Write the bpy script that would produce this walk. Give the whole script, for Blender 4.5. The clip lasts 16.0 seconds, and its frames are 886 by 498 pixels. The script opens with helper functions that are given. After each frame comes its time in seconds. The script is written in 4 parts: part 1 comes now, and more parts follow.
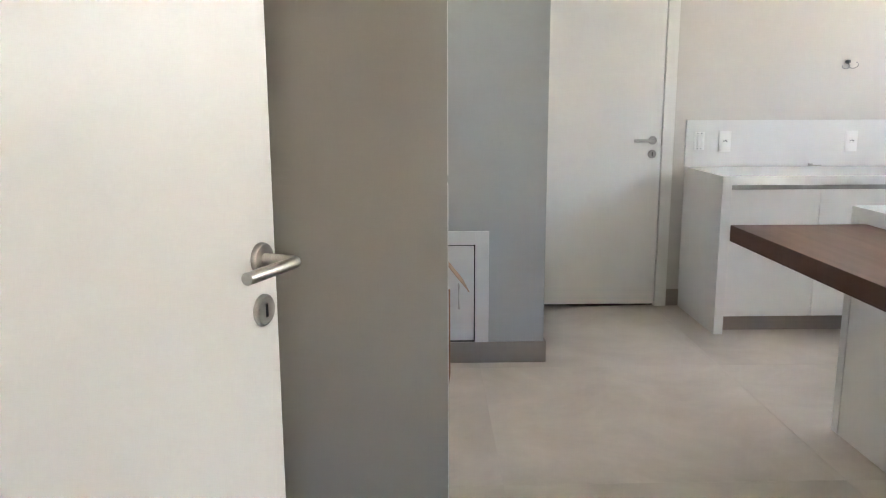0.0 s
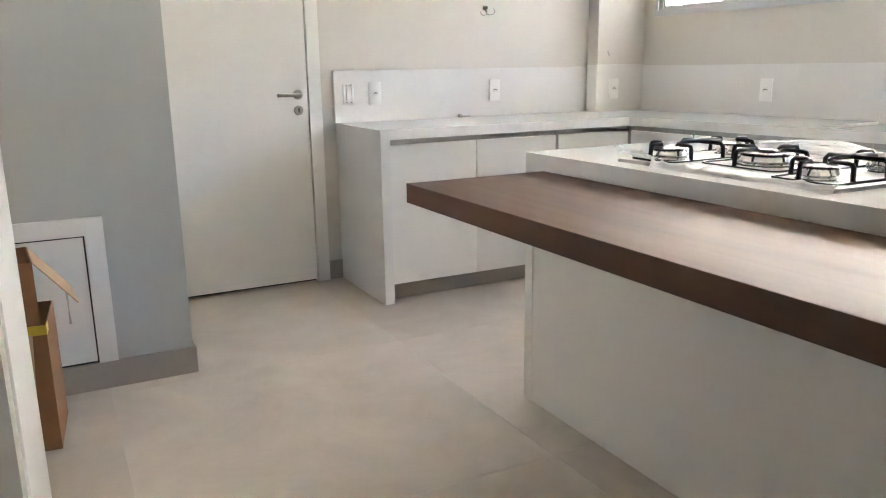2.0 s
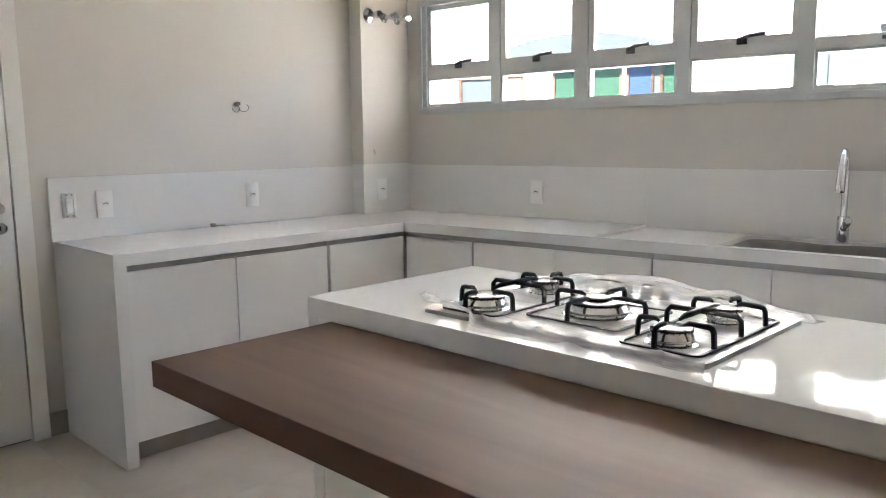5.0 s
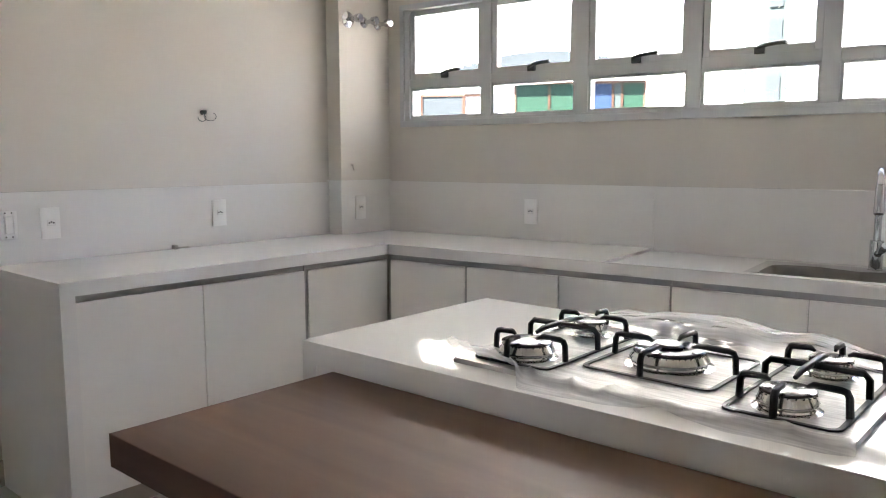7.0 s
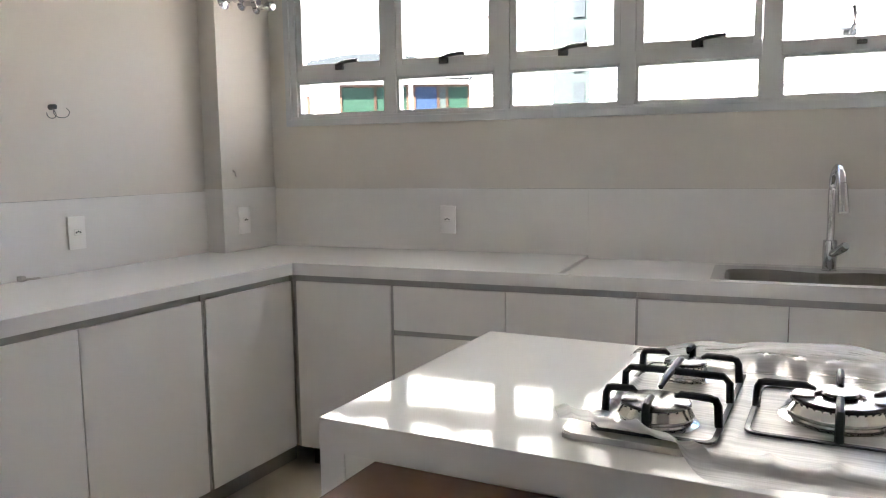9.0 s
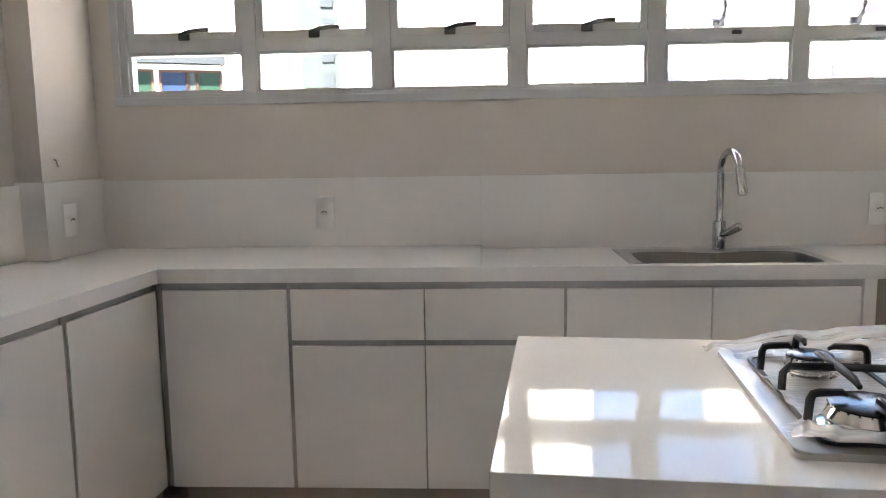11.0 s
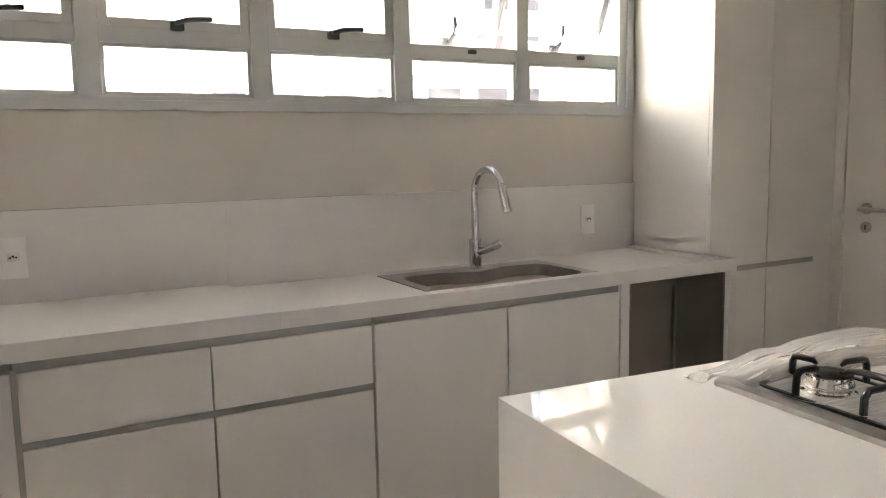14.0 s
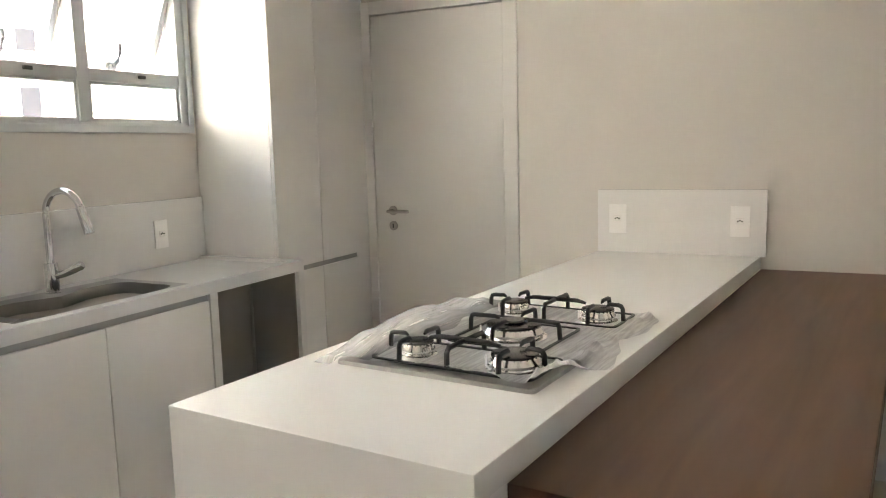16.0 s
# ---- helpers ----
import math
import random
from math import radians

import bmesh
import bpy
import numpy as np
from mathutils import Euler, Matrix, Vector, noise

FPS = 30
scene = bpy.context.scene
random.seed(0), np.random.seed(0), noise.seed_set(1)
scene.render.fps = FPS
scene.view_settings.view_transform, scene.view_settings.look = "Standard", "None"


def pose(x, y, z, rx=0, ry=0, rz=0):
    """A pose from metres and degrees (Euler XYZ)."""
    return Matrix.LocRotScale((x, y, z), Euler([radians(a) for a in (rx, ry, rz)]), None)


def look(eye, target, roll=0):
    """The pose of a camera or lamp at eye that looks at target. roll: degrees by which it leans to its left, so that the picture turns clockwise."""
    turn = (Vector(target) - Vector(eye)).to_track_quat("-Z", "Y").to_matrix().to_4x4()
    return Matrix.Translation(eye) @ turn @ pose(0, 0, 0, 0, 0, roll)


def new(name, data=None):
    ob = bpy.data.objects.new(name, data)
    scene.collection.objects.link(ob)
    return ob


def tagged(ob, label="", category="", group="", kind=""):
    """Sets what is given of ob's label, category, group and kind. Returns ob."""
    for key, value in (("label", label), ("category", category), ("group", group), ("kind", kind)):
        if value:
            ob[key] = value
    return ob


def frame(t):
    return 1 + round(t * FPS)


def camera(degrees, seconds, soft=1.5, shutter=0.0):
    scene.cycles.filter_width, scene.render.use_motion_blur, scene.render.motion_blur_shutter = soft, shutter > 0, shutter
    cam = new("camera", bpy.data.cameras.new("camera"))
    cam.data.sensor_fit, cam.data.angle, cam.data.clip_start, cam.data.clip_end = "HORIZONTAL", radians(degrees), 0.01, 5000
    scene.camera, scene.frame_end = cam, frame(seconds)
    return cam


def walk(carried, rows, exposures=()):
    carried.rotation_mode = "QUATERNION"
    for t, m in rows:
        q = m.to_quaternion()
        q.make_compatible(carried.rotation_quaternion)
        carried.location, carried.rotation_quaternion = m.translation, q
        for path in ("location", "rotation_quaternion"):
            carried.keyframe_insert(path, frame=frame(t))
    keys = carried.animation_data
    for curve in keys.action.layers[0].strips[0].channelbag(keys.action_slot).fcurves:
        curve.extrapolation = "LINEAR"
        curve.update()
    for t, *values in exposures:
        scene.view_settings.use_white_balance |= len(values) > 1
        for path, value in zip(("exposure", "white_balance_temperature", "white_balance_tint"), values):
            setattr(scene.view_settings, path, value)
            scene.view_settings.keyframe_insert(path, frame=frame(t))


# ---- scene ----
cam = camera(59.9, 16.0, soft=1.1)
SKY = 0.055
PATH = [
    (0, (0.013, 0.057, 1.301), (0.052, 2.021, 0.927), -0.2),
    (0.5, (0.001, 0.268, 1.27), (0.205, 2.218, 0.877), -0.4),
    (1, (0.04, 0.447, 1.248), (0.541, 2.336, 0.824), -0.9),
    (1.5, (0.109, 0.61, 1.228), (0.857, 2.41, 0.78), -1.1),
    (2, (0.156, 0.7, 1.2), (1.045, 2.432, 0.739), -0.9),
    (2.5, (0.175, 0.817, 1.202), (1.199, 2.472, 0.74), -0.9),
    (3, (0.235, 0.928, 1.206), (1.398, 2.488, 0.743), -1.1),
    (3.5, (0.328, 1.033, 1.232), (1.595, 2.518, 0.798), -1.2),
    (4, (0.374, 1.084, 1.282), (1.701, 2.534, 0.914), -0.9),
    (4.5, (0.372, 1.136, 1.339), (1.755, 2.548, 1.032), -0.8),
    (7, (0.541, 1.561, 1.325), (2.04, 2.862, 1.088), -0.1),
    (7.5, (0.556, 1.722, 1.312), (2.132, 2.931, 1.077), -0.3),
    (8, (0.594, 1.889, 1.325), (2.251, 2.985, 1.098), -0.5),
    (10.5, (0.704, 2.681, 1.309), (2.618, 3.197, 1.048), -0.9),
    (11, (0.735, 2.856, 1.306), (2.696, 3.149, 1.044), -0.9),
    (11.5, (0.822, 2.997, 1.317), (2.802, 3.119, 1.057), -1.0),
    (12, (0.873, 3.127, 1.311), (2.855, 3.13, 1.046), -1.1),
    (12.5, (0.924, 3.26, 1.314), (2.899, 3.085, 1.05), -1.2),
    (13, (1.008, 3.339, 1.315), (2.953, 2.944, 1.072), -1.3),
    (13.5, (1.077, 3.409, 1.329), (2.975, 2.828, 1.09), -1.3),
    (14, (1.159, 3.545, 1.335), (2.978, 2.75, 1.091), -1.1),
    (14.5, (1.18, 3.666, 1.365), (2.857, 2.604, 1.118), -1.4),
    (15, (1.133, 3.733, 1.383), (2.622, 2.422, 1.129), -1.7),
    (15.5, (1.105, 3.808, 1.398), (2.372, 2.283, 1.136), -1.6),
    (16, (1.087, 3.89, 1.399), (2.131, 2.204, 1.136), -1.5),
]
walk(cam, [(t, look(eye, target, roll)) for t, eye, target, roll in PATH], [
    (0.0, 6.1, 6150, 11), (0.7, 6.15, 6250, 11), (1.5, 6.25, 6400, 12), (2.5, 6.15, 6400, 12), (3.5, 6.05, 6350, 12), (4.5, 5.7, 6250, 12), (7.0, 5.45, 6350, 14), (8.0, 5.4, 6400, 14),
    (10.5, 5.25, 6350, 15), (11.5, 5.25, 6850, 17), (12.5, 5.25, 7100, 17), (14.5, 5.35, 7050, 14), (16.0, 5.6, 6900, 12)])
# ---- world, sun, exposure ----
world = bpy.data.worlds.new("sky")
scene.world = world
world.use_nodes = True
wn = world.node_tree
bg = wn.nodes["Background"]
sky = wn.nodes.new("ShaderNodeTexSky")
sky.sky_type, sky.sun_disc = "NISHITA", False
sky.sun_elevation, sky.sun_rotation = radians(50), radians(278)
sky.air_density, sky.dust_density, sky.ozone_density = 1.0, 0.8, 2.5
wn.links.new(sky.outputs[0], bg.inputs[0])
bg.inputs[1].default_value = SKY
sun = new("sun", bpy.data.lights.new("sun", "SUN"))
sun.data.energy, sun.data.angle, sun.data.color = 5.0, radians(0.5), (1.0, 0.94, 0.85)
sun.matrix_world = look((0, 0, 0), (-math.sin(radians(278)), -math.cos(radians(278)), -math.tan(radians(50))))


# ---- materials ----
def material(name, color, rough=0.5, metal=0.0, vary=0.06, grain=60.0, blotch=1.5, bump=0.05, coat=0.0, rough_vary=0.08, stretch=(1, 1, 1), spec=0.5):
    m = bpy.data.materials.new(name)
    m.use_nodes = True
    t = m.node_tree
    n, l = t.nodes, t.links
    b = n["Principled BSDF"]
    co = n.new("ShaderNodeTexCoord")
    mp = n.new("ShaderNodeMapping")
    mp.inputs["Scale"].default_value = stretch
    l.new(co.outputs["Object"], mp.inputs["Vector"])
    big, fine = n.new("ShaderNodeTexNoise"), n.new("ShaderNodeTexNoise")
    for node, s, d in ((big, blotch, 4), (fine, grain, 6)):
        node.inputs["Scale"].default_value, node.inputs["Detail"].default_value = s, d
        l.new(mp.outputs[0], node.inputs["Vector"])
    mix = n.new("ShaderNodeMix")
    mix.data_type = "RGBA"
    mix.inputs[6].default_value = (*[c * (1 - vary) for c in color], 1)
    mix.inputs[7].default_value = (*[min(1, c * (1 + vary)) for c in color], 1)
    add = n.new("ShaderNodeMath")
    add.operation = "ADD"
    half = n.new("ShaderNodeMath")
    half.operation, half.inputs[1].default_value = "MULTIPLY", 0.5
    l.new(big.outputs[0], add.inputs[0])
    l.new(fine.outputs[0], add.inputs[1])
    l.new(add.outputs[0], half.inputs[0])
    l.new(half.outputs[0], mix.inputs[0])
    l.new(mix.outputs[2], b.inputs["Base Color"])
    rr = n.new("ShaderNodeMapRange")
    rr.inputs["To Min"].default_value, rr.inputs["To Max"].default_value = max(0, rough - rough_vary), min(1, rough + rough_vary)
    l.new(big.outputs[0], rr.inputs["Value"])
    l.new(rr.outputs[0], b.inputs["Roughness"])
    b.inputs["Metallic"].default_value, b.inputs["Coat Weight"].default_value = metal, coat
    b.inputs["Specular IOR Level"].default_value = spec
    if bump:
        bp = n.new("ShaderNodeBump")
        bp.inputs["Strength"].default_value, bp.inputs["Distance"].default_value = bump, 0.002
        l.new(fine.outputs[0], bp.inputs["Height"])
        l.new(bp.outputs[0], b.inputs["Normal"])
    return m


PAINT = material("wall paint", (0.69, 0.655, 0.595), 0.75, vary=0.03, grain=260, blotch=0.9, bump=0.12)
# Darker copies of the wall paint: shade of south-facing walls put into the colour.
PAINT_SHADED_TAUPE = material("wall paint in taupe shade", (0.47, 0.445, 0.375), 0.75, vary=0.03, grain=260, blotch=0.9, bump=0.12)
PAINT_SHADED_GREY = material("wall paint in grey shade", (0.50, 0.505, 0.475), 0.75, vary=0.03, grain=260, blotch=0.9, bump=0.12)
CEILING = material("ceiling paint", (0.88, 0.87, 0.85), 0.85, vary=0.02, grain=200, bump=0.08)
LACQUER = material("white lacquer", (0.83, 0.815, 0.78), 0.36, vary=0.015, grain=180, blotch=2, bump=0.02, rough_vary=0.05)
DOOR_PAINT = material("door paint", (0.86, 0.84, 0.79), 0.36, vary=0.02, grain=140, blotch=1.2, bump=0.03, rough_vary=0.05)
QUARTZ = material("white quartz", (0.81, 0.797, 0.770), 0.05, vary=0.02, grain=420, blotch=3, bump=0.0, rough_vary=0.02, spec=0.05)
GOLA = material("grey anodised profile", (0.42, 0.41, 0.39), 0.45, metal=0.5, vary=0.05, grain=90)
CARCASS = material("grey carcass board", (0.275, 0.245, 0.21), 0.6, vary=0.05)
SKIRT = material("taupe porcelain skirting", (0.36, 0.31, 0.265), 0.4, vary=0.08, grain=25, blotch=4)
KICK = material("toe kick", (0.36, 0.31, 0.27), 0.5, vary=0.06)
ALU = material("white painted aluminium", (0.60, 0.62, 0.63), 0.4, vary=0.02, bump=0.02)
STEEL = material("brushed steel", (0.44, 0.425, 0.405), 0.40, metal=1.0, vary=0.08, grain=60, blotch=4, bump=0.06, stretch=(1, 40, 40))
SATIN = material("satin nickel", (0.52, 0.49, 0.45), 0.32, metal=1.0, vary=0.05, grain=120)
BURNER = material("polished burner alloy", (0.86, 0.85, 0.83), 0.15, metal=1.0, vary=0.04, bump=0.0, rough_vary=0.05)
CHROME = material("chrome", (0.62, 0.62, 0.63), 0.06, metal=1.0, vary=0.02, bump=0.0, rough_vary=0.03)
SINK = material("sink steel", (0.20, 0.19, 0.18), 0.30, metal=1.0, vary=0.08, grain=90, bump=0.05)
IRON = material("black cast iron", (0.018, 0.018, 0.02), 0.48, vary=0.25, grain=220, bump=0.25)
CAP = material("black enamel", (0.014, 0.014, 0.016), 0.24, vary=0.1, bump=0.0, rough_vary=0.03, spec=0.95)
PLASTIC = material("white plastic", (0.92, 0.91, 0.885), 0.35, vary=0.015, bump=0.01)
HANDLE_GREY = material("dark grey handle", (0.09, 0.095, 0.10), 0.45, vary=0.08)
SEAM = material("shadowed plastic seam", (0.74, 0.73, 0.70), 0.6, vary=0.03)
# Near-black for screw heads, and in place of shade inside holes, slots and gaps.
DARK = material("dark hole", (0.02, 0.02, 0.02), 0.8)
CARD = material("cardboard", (0.235, 0.112, 0.050), 0.85, vary=0.10, grain=70, blotch=5, bump=0.15)
CARD_IN = material("cardboard inside", (0.50, 0.335, 0.215), 0.9, vary=0.08, grain=70, blotch=5, bump=0.15)
TAPE = material("yellow tape", (0.62, 0.42, 0.05), 0.35, vary=0.05)
SEAL = material("joint", (0.55, 0.48, 0.41), 0.7)


def wood(name, color, dark):
    m = material(name, color, 0.54, vary=0.1, grain=70, blotch=2.2, bump=0.03, rough_vary=0.06, stretch=(12, 0.9, 12), spec=0.26)
    t = m.node_tree
    n, l = t.nodes, t.links
    w = n.new("ShaderNodeTexNoise")
    w.inputs["Scale"].default_value, w.inputs["Detail"].default_value, w.inputs["Distortion"].default_value = 3.0, 8, 0.6
    mp = n.new("ShaderNodeMapping")
    mp.inputs["Scale"].default_value = (5, 0.45, 5)
    co = n.new("ShaderNodeTexCoord")
    l.new(co.outputs["Object"], mp.inputs[0])
    l.new(mp.outputs[0], w.inputs["Vector"])
    ramp = n.new("ShaderNodeValToRGB")
    ramp.color_ramp.elements[0].position, ramp.color_ramp.elements[0].color = 0.3, (*dark, 1)
    ramp.color_ramp.elements[1].position, ramp.color_ramp.elements[1].color = 0.68, (*color, 1)
    l.new(w.outputs[0], ramp.inputs[0])
    l.new(ramp.outputs[0], n["Principled BSDF"].inputs["Base Color"])
    return m


WALNUT = wood("walnut laminate", (0.165, 0.096, 0.066), (0.128, 0.073, 0.050))
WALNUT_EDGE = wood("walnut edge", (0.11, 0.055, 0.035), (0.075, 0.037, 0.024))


def floor_material():
    m = material("beige porcelain", (0.50, 0.43, 0.36), 0.33, vary=0.05, grain=45, blotch=1.1, bump=0.03, rough_vary=0.08)
    t = m.node_tree
    n, l = t.nodes, t.links
    co = n.new("ShaderNodeTexCoord")
    info = n.new("ShaderNodeObjectInfo")
    off = n.new("ShaderNodeVectorMath")
    off.operation = "MULTIPLY_ADD"
    off.inputs[1].default_value = (1, 1, 1)
    l.new(co.outputs["Object"], off.inputs[0])
    l.new(info.outputs["Random"], off.inputs[2])
    a = n.new("ShaderNodeTexNoise")
    a.inputs["Scale"].default_value, a.inputs["Detail"].default_value, a.inputs["Roughness"].default_value = 2.1, 9, 0.62
    a.inputs["Distortion"].default_value = 0.5
    l.new(off.outputs[0], a.inputs["Vector"])
    ramp = n.new("ShaderNodeValToRGB")
    e = ramp.color_ramp.elements
    e[0].position, e[0].color = 0.3, (0.51, 0.44, 0.37, 1)
    e[1].position, e[1].color = 0.7, (0.66, 0.585, 0.505, 1)
    l.new(a.outputs[0], ramp.inputs[0])
    l.new(ramp.outputs[0], n["Principled BSDF"].inputs["Base Color"])
    return m


TILE = floor_material()


def clear_glass():
    m = bpy.data.materials.new("clear glass")
    m.use_nodes = True
    b = m.node_tree.nodes["Principled BSDF"]
    b.inputs["Base Color"].default_value = (0.97, 0.99, 0.98, 1)
    b.inputs["Transmission Weight"].default_value, b.inputs["Roughness"].default_value, b.inputs["IOR"].default_value = 1.0, 0.0, 1.12
    return m


GLASS = clear_glass()


def film_material(name, low, high):
    """Thin milky plastic: part clear, part scattering to both sides."""
    m = bpy.data.materials.new(name)
    m.use_nodes = True
    t = m.node_tree
    n, l = t.nodes, t.links
    b = n["Principled BSDF"]
    b.inputs["Base Color"].default_value = (0.95, 0.945, 0.93, 1)
    b.inputs["Roughness"].default_value, b.inputs["Specular IOR Level"].default_value = 0.38, 0.4
    co = n.new("ShaderNodeTexCoord")
    mp = n.new("ShaderNodeMapping")
    mp.inputs["Scale"].default_value, mp.inputs["Rotation"].default_value = (95, 6, 7), (0, 0, 0.16)
    w = n.new("ShaderNodeTexNoise")
    w.inputs["Scale"].default_value, w.inputs["Detail"].default_value, w.inputs["Distortion"].default_value = 1.6, 3, 0.5
    l.new(co.outputs["Object"], mp.inputs[0])
    l.new(mp.outputs[0], w.inputs["Vector"])
    bp = n.new("ShaderNodeBump")
    bp.inputs["Strength"].default_value, bp.inputs["Distance"].default_value = 0.025, 0.0015
    l.new(w.outputs[0], bp.inputs["Height"])
    l.new(bp.outputs[0], b.inputs["Normal"])
    back = n.new("ShaderNodeBsdfTranslucent")
    back.inputs["Color"].default_value = (0.95, 0.945, 0.93, 1)
    body = n.new("ShaderNodeMixShader")
    body.inputs[0].default_value = 0.4
    l.new(b.outputs[0], body.inputs[1])
    l.new(back.outputs[0], body.inputs[2])
    clear = n.new("ShaderNodeBsdfTransparent")
    mix = n.new("ShaderNodeMixShader")
    rng = n.new("ShaderNodeMapRange")
    rng.inputs["From Min"].default_value, rng.inputs["From Max"].default_value = 0.35, 0.65
    rng.inputs["To Min"].default_value, rng.inputs["To Max"].default_value = low, high
    l.new(w.outputs[0], rng.inputs["Value"])
    l.new(rng.outputs[0], mix.inputs[0])
    l.new(clear.outputs[0], mix.inputs[1])
    l.new(body.outputs[0], mix.inputs[2])
    l.new(mix.outputs[0], n["Material Output"].inputs["Surface"])
    return m


FILM = film_material("protective film", 0.46, 0.64)
FILM_CLEAR = film_material("stretched protective film", 0.25, 0.35)


# ---- mesh helpers ----
def box(bm, x0, x1, y0, y1, z0, z1, bevel=0.0, seg=2):
    r = bmesh.ops.create_cube(bm, size=1.0)
    vs = r["verts"]
    for v in vs:
        v.co = Vector((x0 + (v.co.x + 0.5) * (x1 - x0), y0 + (v.co.y + 0.5) * (y1 - y0), z0 + (v.co.z + 0.5) * (z1 - z0)))
    if bevel:
        es = list({e for v in vs for e in v.link_edges})
        bmesh.ops.bevel(bm, geom=es, offset=bevel, segments=seg, affect="EDGES", profile=0.5)
    return bm


def boxes(*some, bevel=0.0):
    bm = bmesh.new()
    for s in some:
        box(bm, *s, bevel=bevel)
    return bm


def lathe(bm, profile, center=(0, 0, 0), axis="z", seg=32):
    """Turns (radius, height) pairs round an axis."""
    c = Vector(center)
    turn = {"z": Matrix.Identity(3), "y": Matrix.Rotation(radians(90), 3, "X"), "x": Matrix.Rotation(radians(90), 3, "Y")}[axis]
    rings = []
    for r, hgt in profile:
        rings.append([bm.verts.new(c + turn @ Vector((r * math.cos(2 * math.pi * k / seg), r * math.sin(2 * math.pi * k / seg), hgt))) for k in range(seg)])
    for a, b in zip(rings, rings[1:]):
        for k in range(seg):
            bm.faces.new((a[k], a[(k + 1) % seg], b[(k + 1) % seg], b[k]))
    if profile[0][0] > 1e-5:
        bm.faces.new(list(reversed(rings[0])))
    if profile[-1][0] > 1e-5:
        bm.faces.new(rings[-1])
    return bm


def tube(bm, path, radius, seg=12, flat=None):
    """Sweeps a round (or flat: half width, half height) section along a path."""
    pts = [Vector(p) for p in path]
    rings = []
    up0 = Vector((0, 0, 1))
    for i, p in enumerate(pts):
        d = (pts[min(i + 1, len(pts) - 1)] - pts[max(i - 1, 0)]).normalized()
        side = d.cross(up0)
        if side.length < 0.05:
            side = rings_side if i else Vector((1, 0, 0))
        side = side.normalized()
        rings_side = side
        up = side.cross(d).normalized()
        r = radius[i] if isinstance(radius, (list, tuple)) else radius
        if flat:
            sec = [(-flat[0], -flat[1]), (flat[0], -flat[1]), (flat[0], flat[1]), (-flat[0], flat[1])]
            rings.append([bm.verts.new(p + side * a + up * b) for a, b in sec])
        else:
            rings.append([bm.verts.new(p + side * (r * math.cos(2 * math.pi * k / seg)) + up * (r * math.sin(2 * math.pi * k / seg))) for k in range(seg)])
    m = len(rings[0])
    for a, b in zip(rings, rings[1:]):
        for k in range(m):
            bm.faces.new((a[k], a[(k + 1) % m], b[(k + 1) % m], b[k]))
    bm.faces.new(list(reversed(rings[0])))
    bm.faces.new(rings[-1])
    return bm


def rounded(corners, r, n=6):
    """A closed outline with rounded corners."""
    out = []
    m = len(corners)
    for i in range(m):
        p, a, b = Vector(corners[i]), Vector(corners[i - 1]), Vector(corners[(i + 1) % m])
        u, v = (a - p).normalized(), (b - p).normalized()
        for k in range(n + 1):
            s = k / n
            q = p + u * r * (1 - s) ** 2 + v * r * s ** 2
            out.append(q)
    return out


def slab(bm, outline, z0, z1):
    lo = [bm.verts.new((p[0], p[1], z0)) for p in outline]
    hi = [bm.verts.new((p[0], p[1], z1)) for p in outline]
    m = len(outline)
    bm.faces.new(list(reversed(lo)))
    bm.faces.new(hi)
    for k in range(m):
        bm.faces.new((lo[k], lo[(k + 1) % m], hi[(k + 1) % m], hi[k]))
    return bm


def finish(bm, smooth=False):
    bmesh.ops.recalc_face_normals(bm, faces=bm.faces)
    for f in bm.faces:
        f.smooth = smooth
    if smooth:
        for e in bm.edges:
            if len(e.link_faces) == 2 and e.calc_face_angle(0) > radians(35):
                e.smooth = False
    return bm


def part(name, bm, mat, parent=None, label="", smooth=False, m=None):
    me = bpy.data.meshes.new(name)
    finish(bm, smooth).to_mesh(me)
    bm.free()
    me.materials.append(mat)
    ob = new(name, me)
    if parent:
        ob.parent = parent
    if m is not None:
        ob.matrix_basis = m
    if label:
        ob["label"] = label
    return ob


def thing(name, label, category, m=None, group="", kind=""):
    ob = new(name)
    ob.empty_display_size = 0.1
    if m is not None:
        ob.matrix_basis = m
    return tagged(ob, label, category, group, kind)


def structure(name, bm, mat, label, category, m=None, smooth=False):
    ob = part(name, bm, mat, smooth=smooth, m=m)
    return tagged(ob, label, category, kind="structure")


EAST = pose(3.757, 4.88, 0, 0, 0, -84.6)  # local x runs south along the window wall, local y goes out through it
HIGH = 2.62

# ---- shell ----
b = boxes((-1.75, 0.66, 4.88, 5.03, 0, HIGH), (0.66, 1.53, 4.88, 5.03, 2.13, HIGH), (1.53, 3.95, 4.88, 5.03, 0, HIGH))
wall_north = structure("wall_north", b, PAINT, "beige painted wall behind the side counter", "wall")
b = boxes((-0.2, 0.20, 0, 0.18, 0, HIGH), (0.20, 3.584, 0, 0.18, 0, 1.50), (0.20, 3.584, 0, 0.18, 2.172, HIGH), (3.584, 4.80, 0, 0.18, 0, HIGH))
wall_east = structure("wall_east", b, PAINT, "beige painted wall under and round the long window", "wall", EAST)
b = boxes((4.19, 4.34, -3.76, -1.455, 0, HIGH), (4.19, 4.34, -4.82, -3.76, 2.13, HIGH), (4.19, 4.34, -5.70, -4.82, 0, HIGH), (4.34, 4.61, -1.57, -1.455, 0, HIGH))
wall_south = structure("wall_south", b, PAINT, "beige painted wall at the end of the island", "wall", EAST)
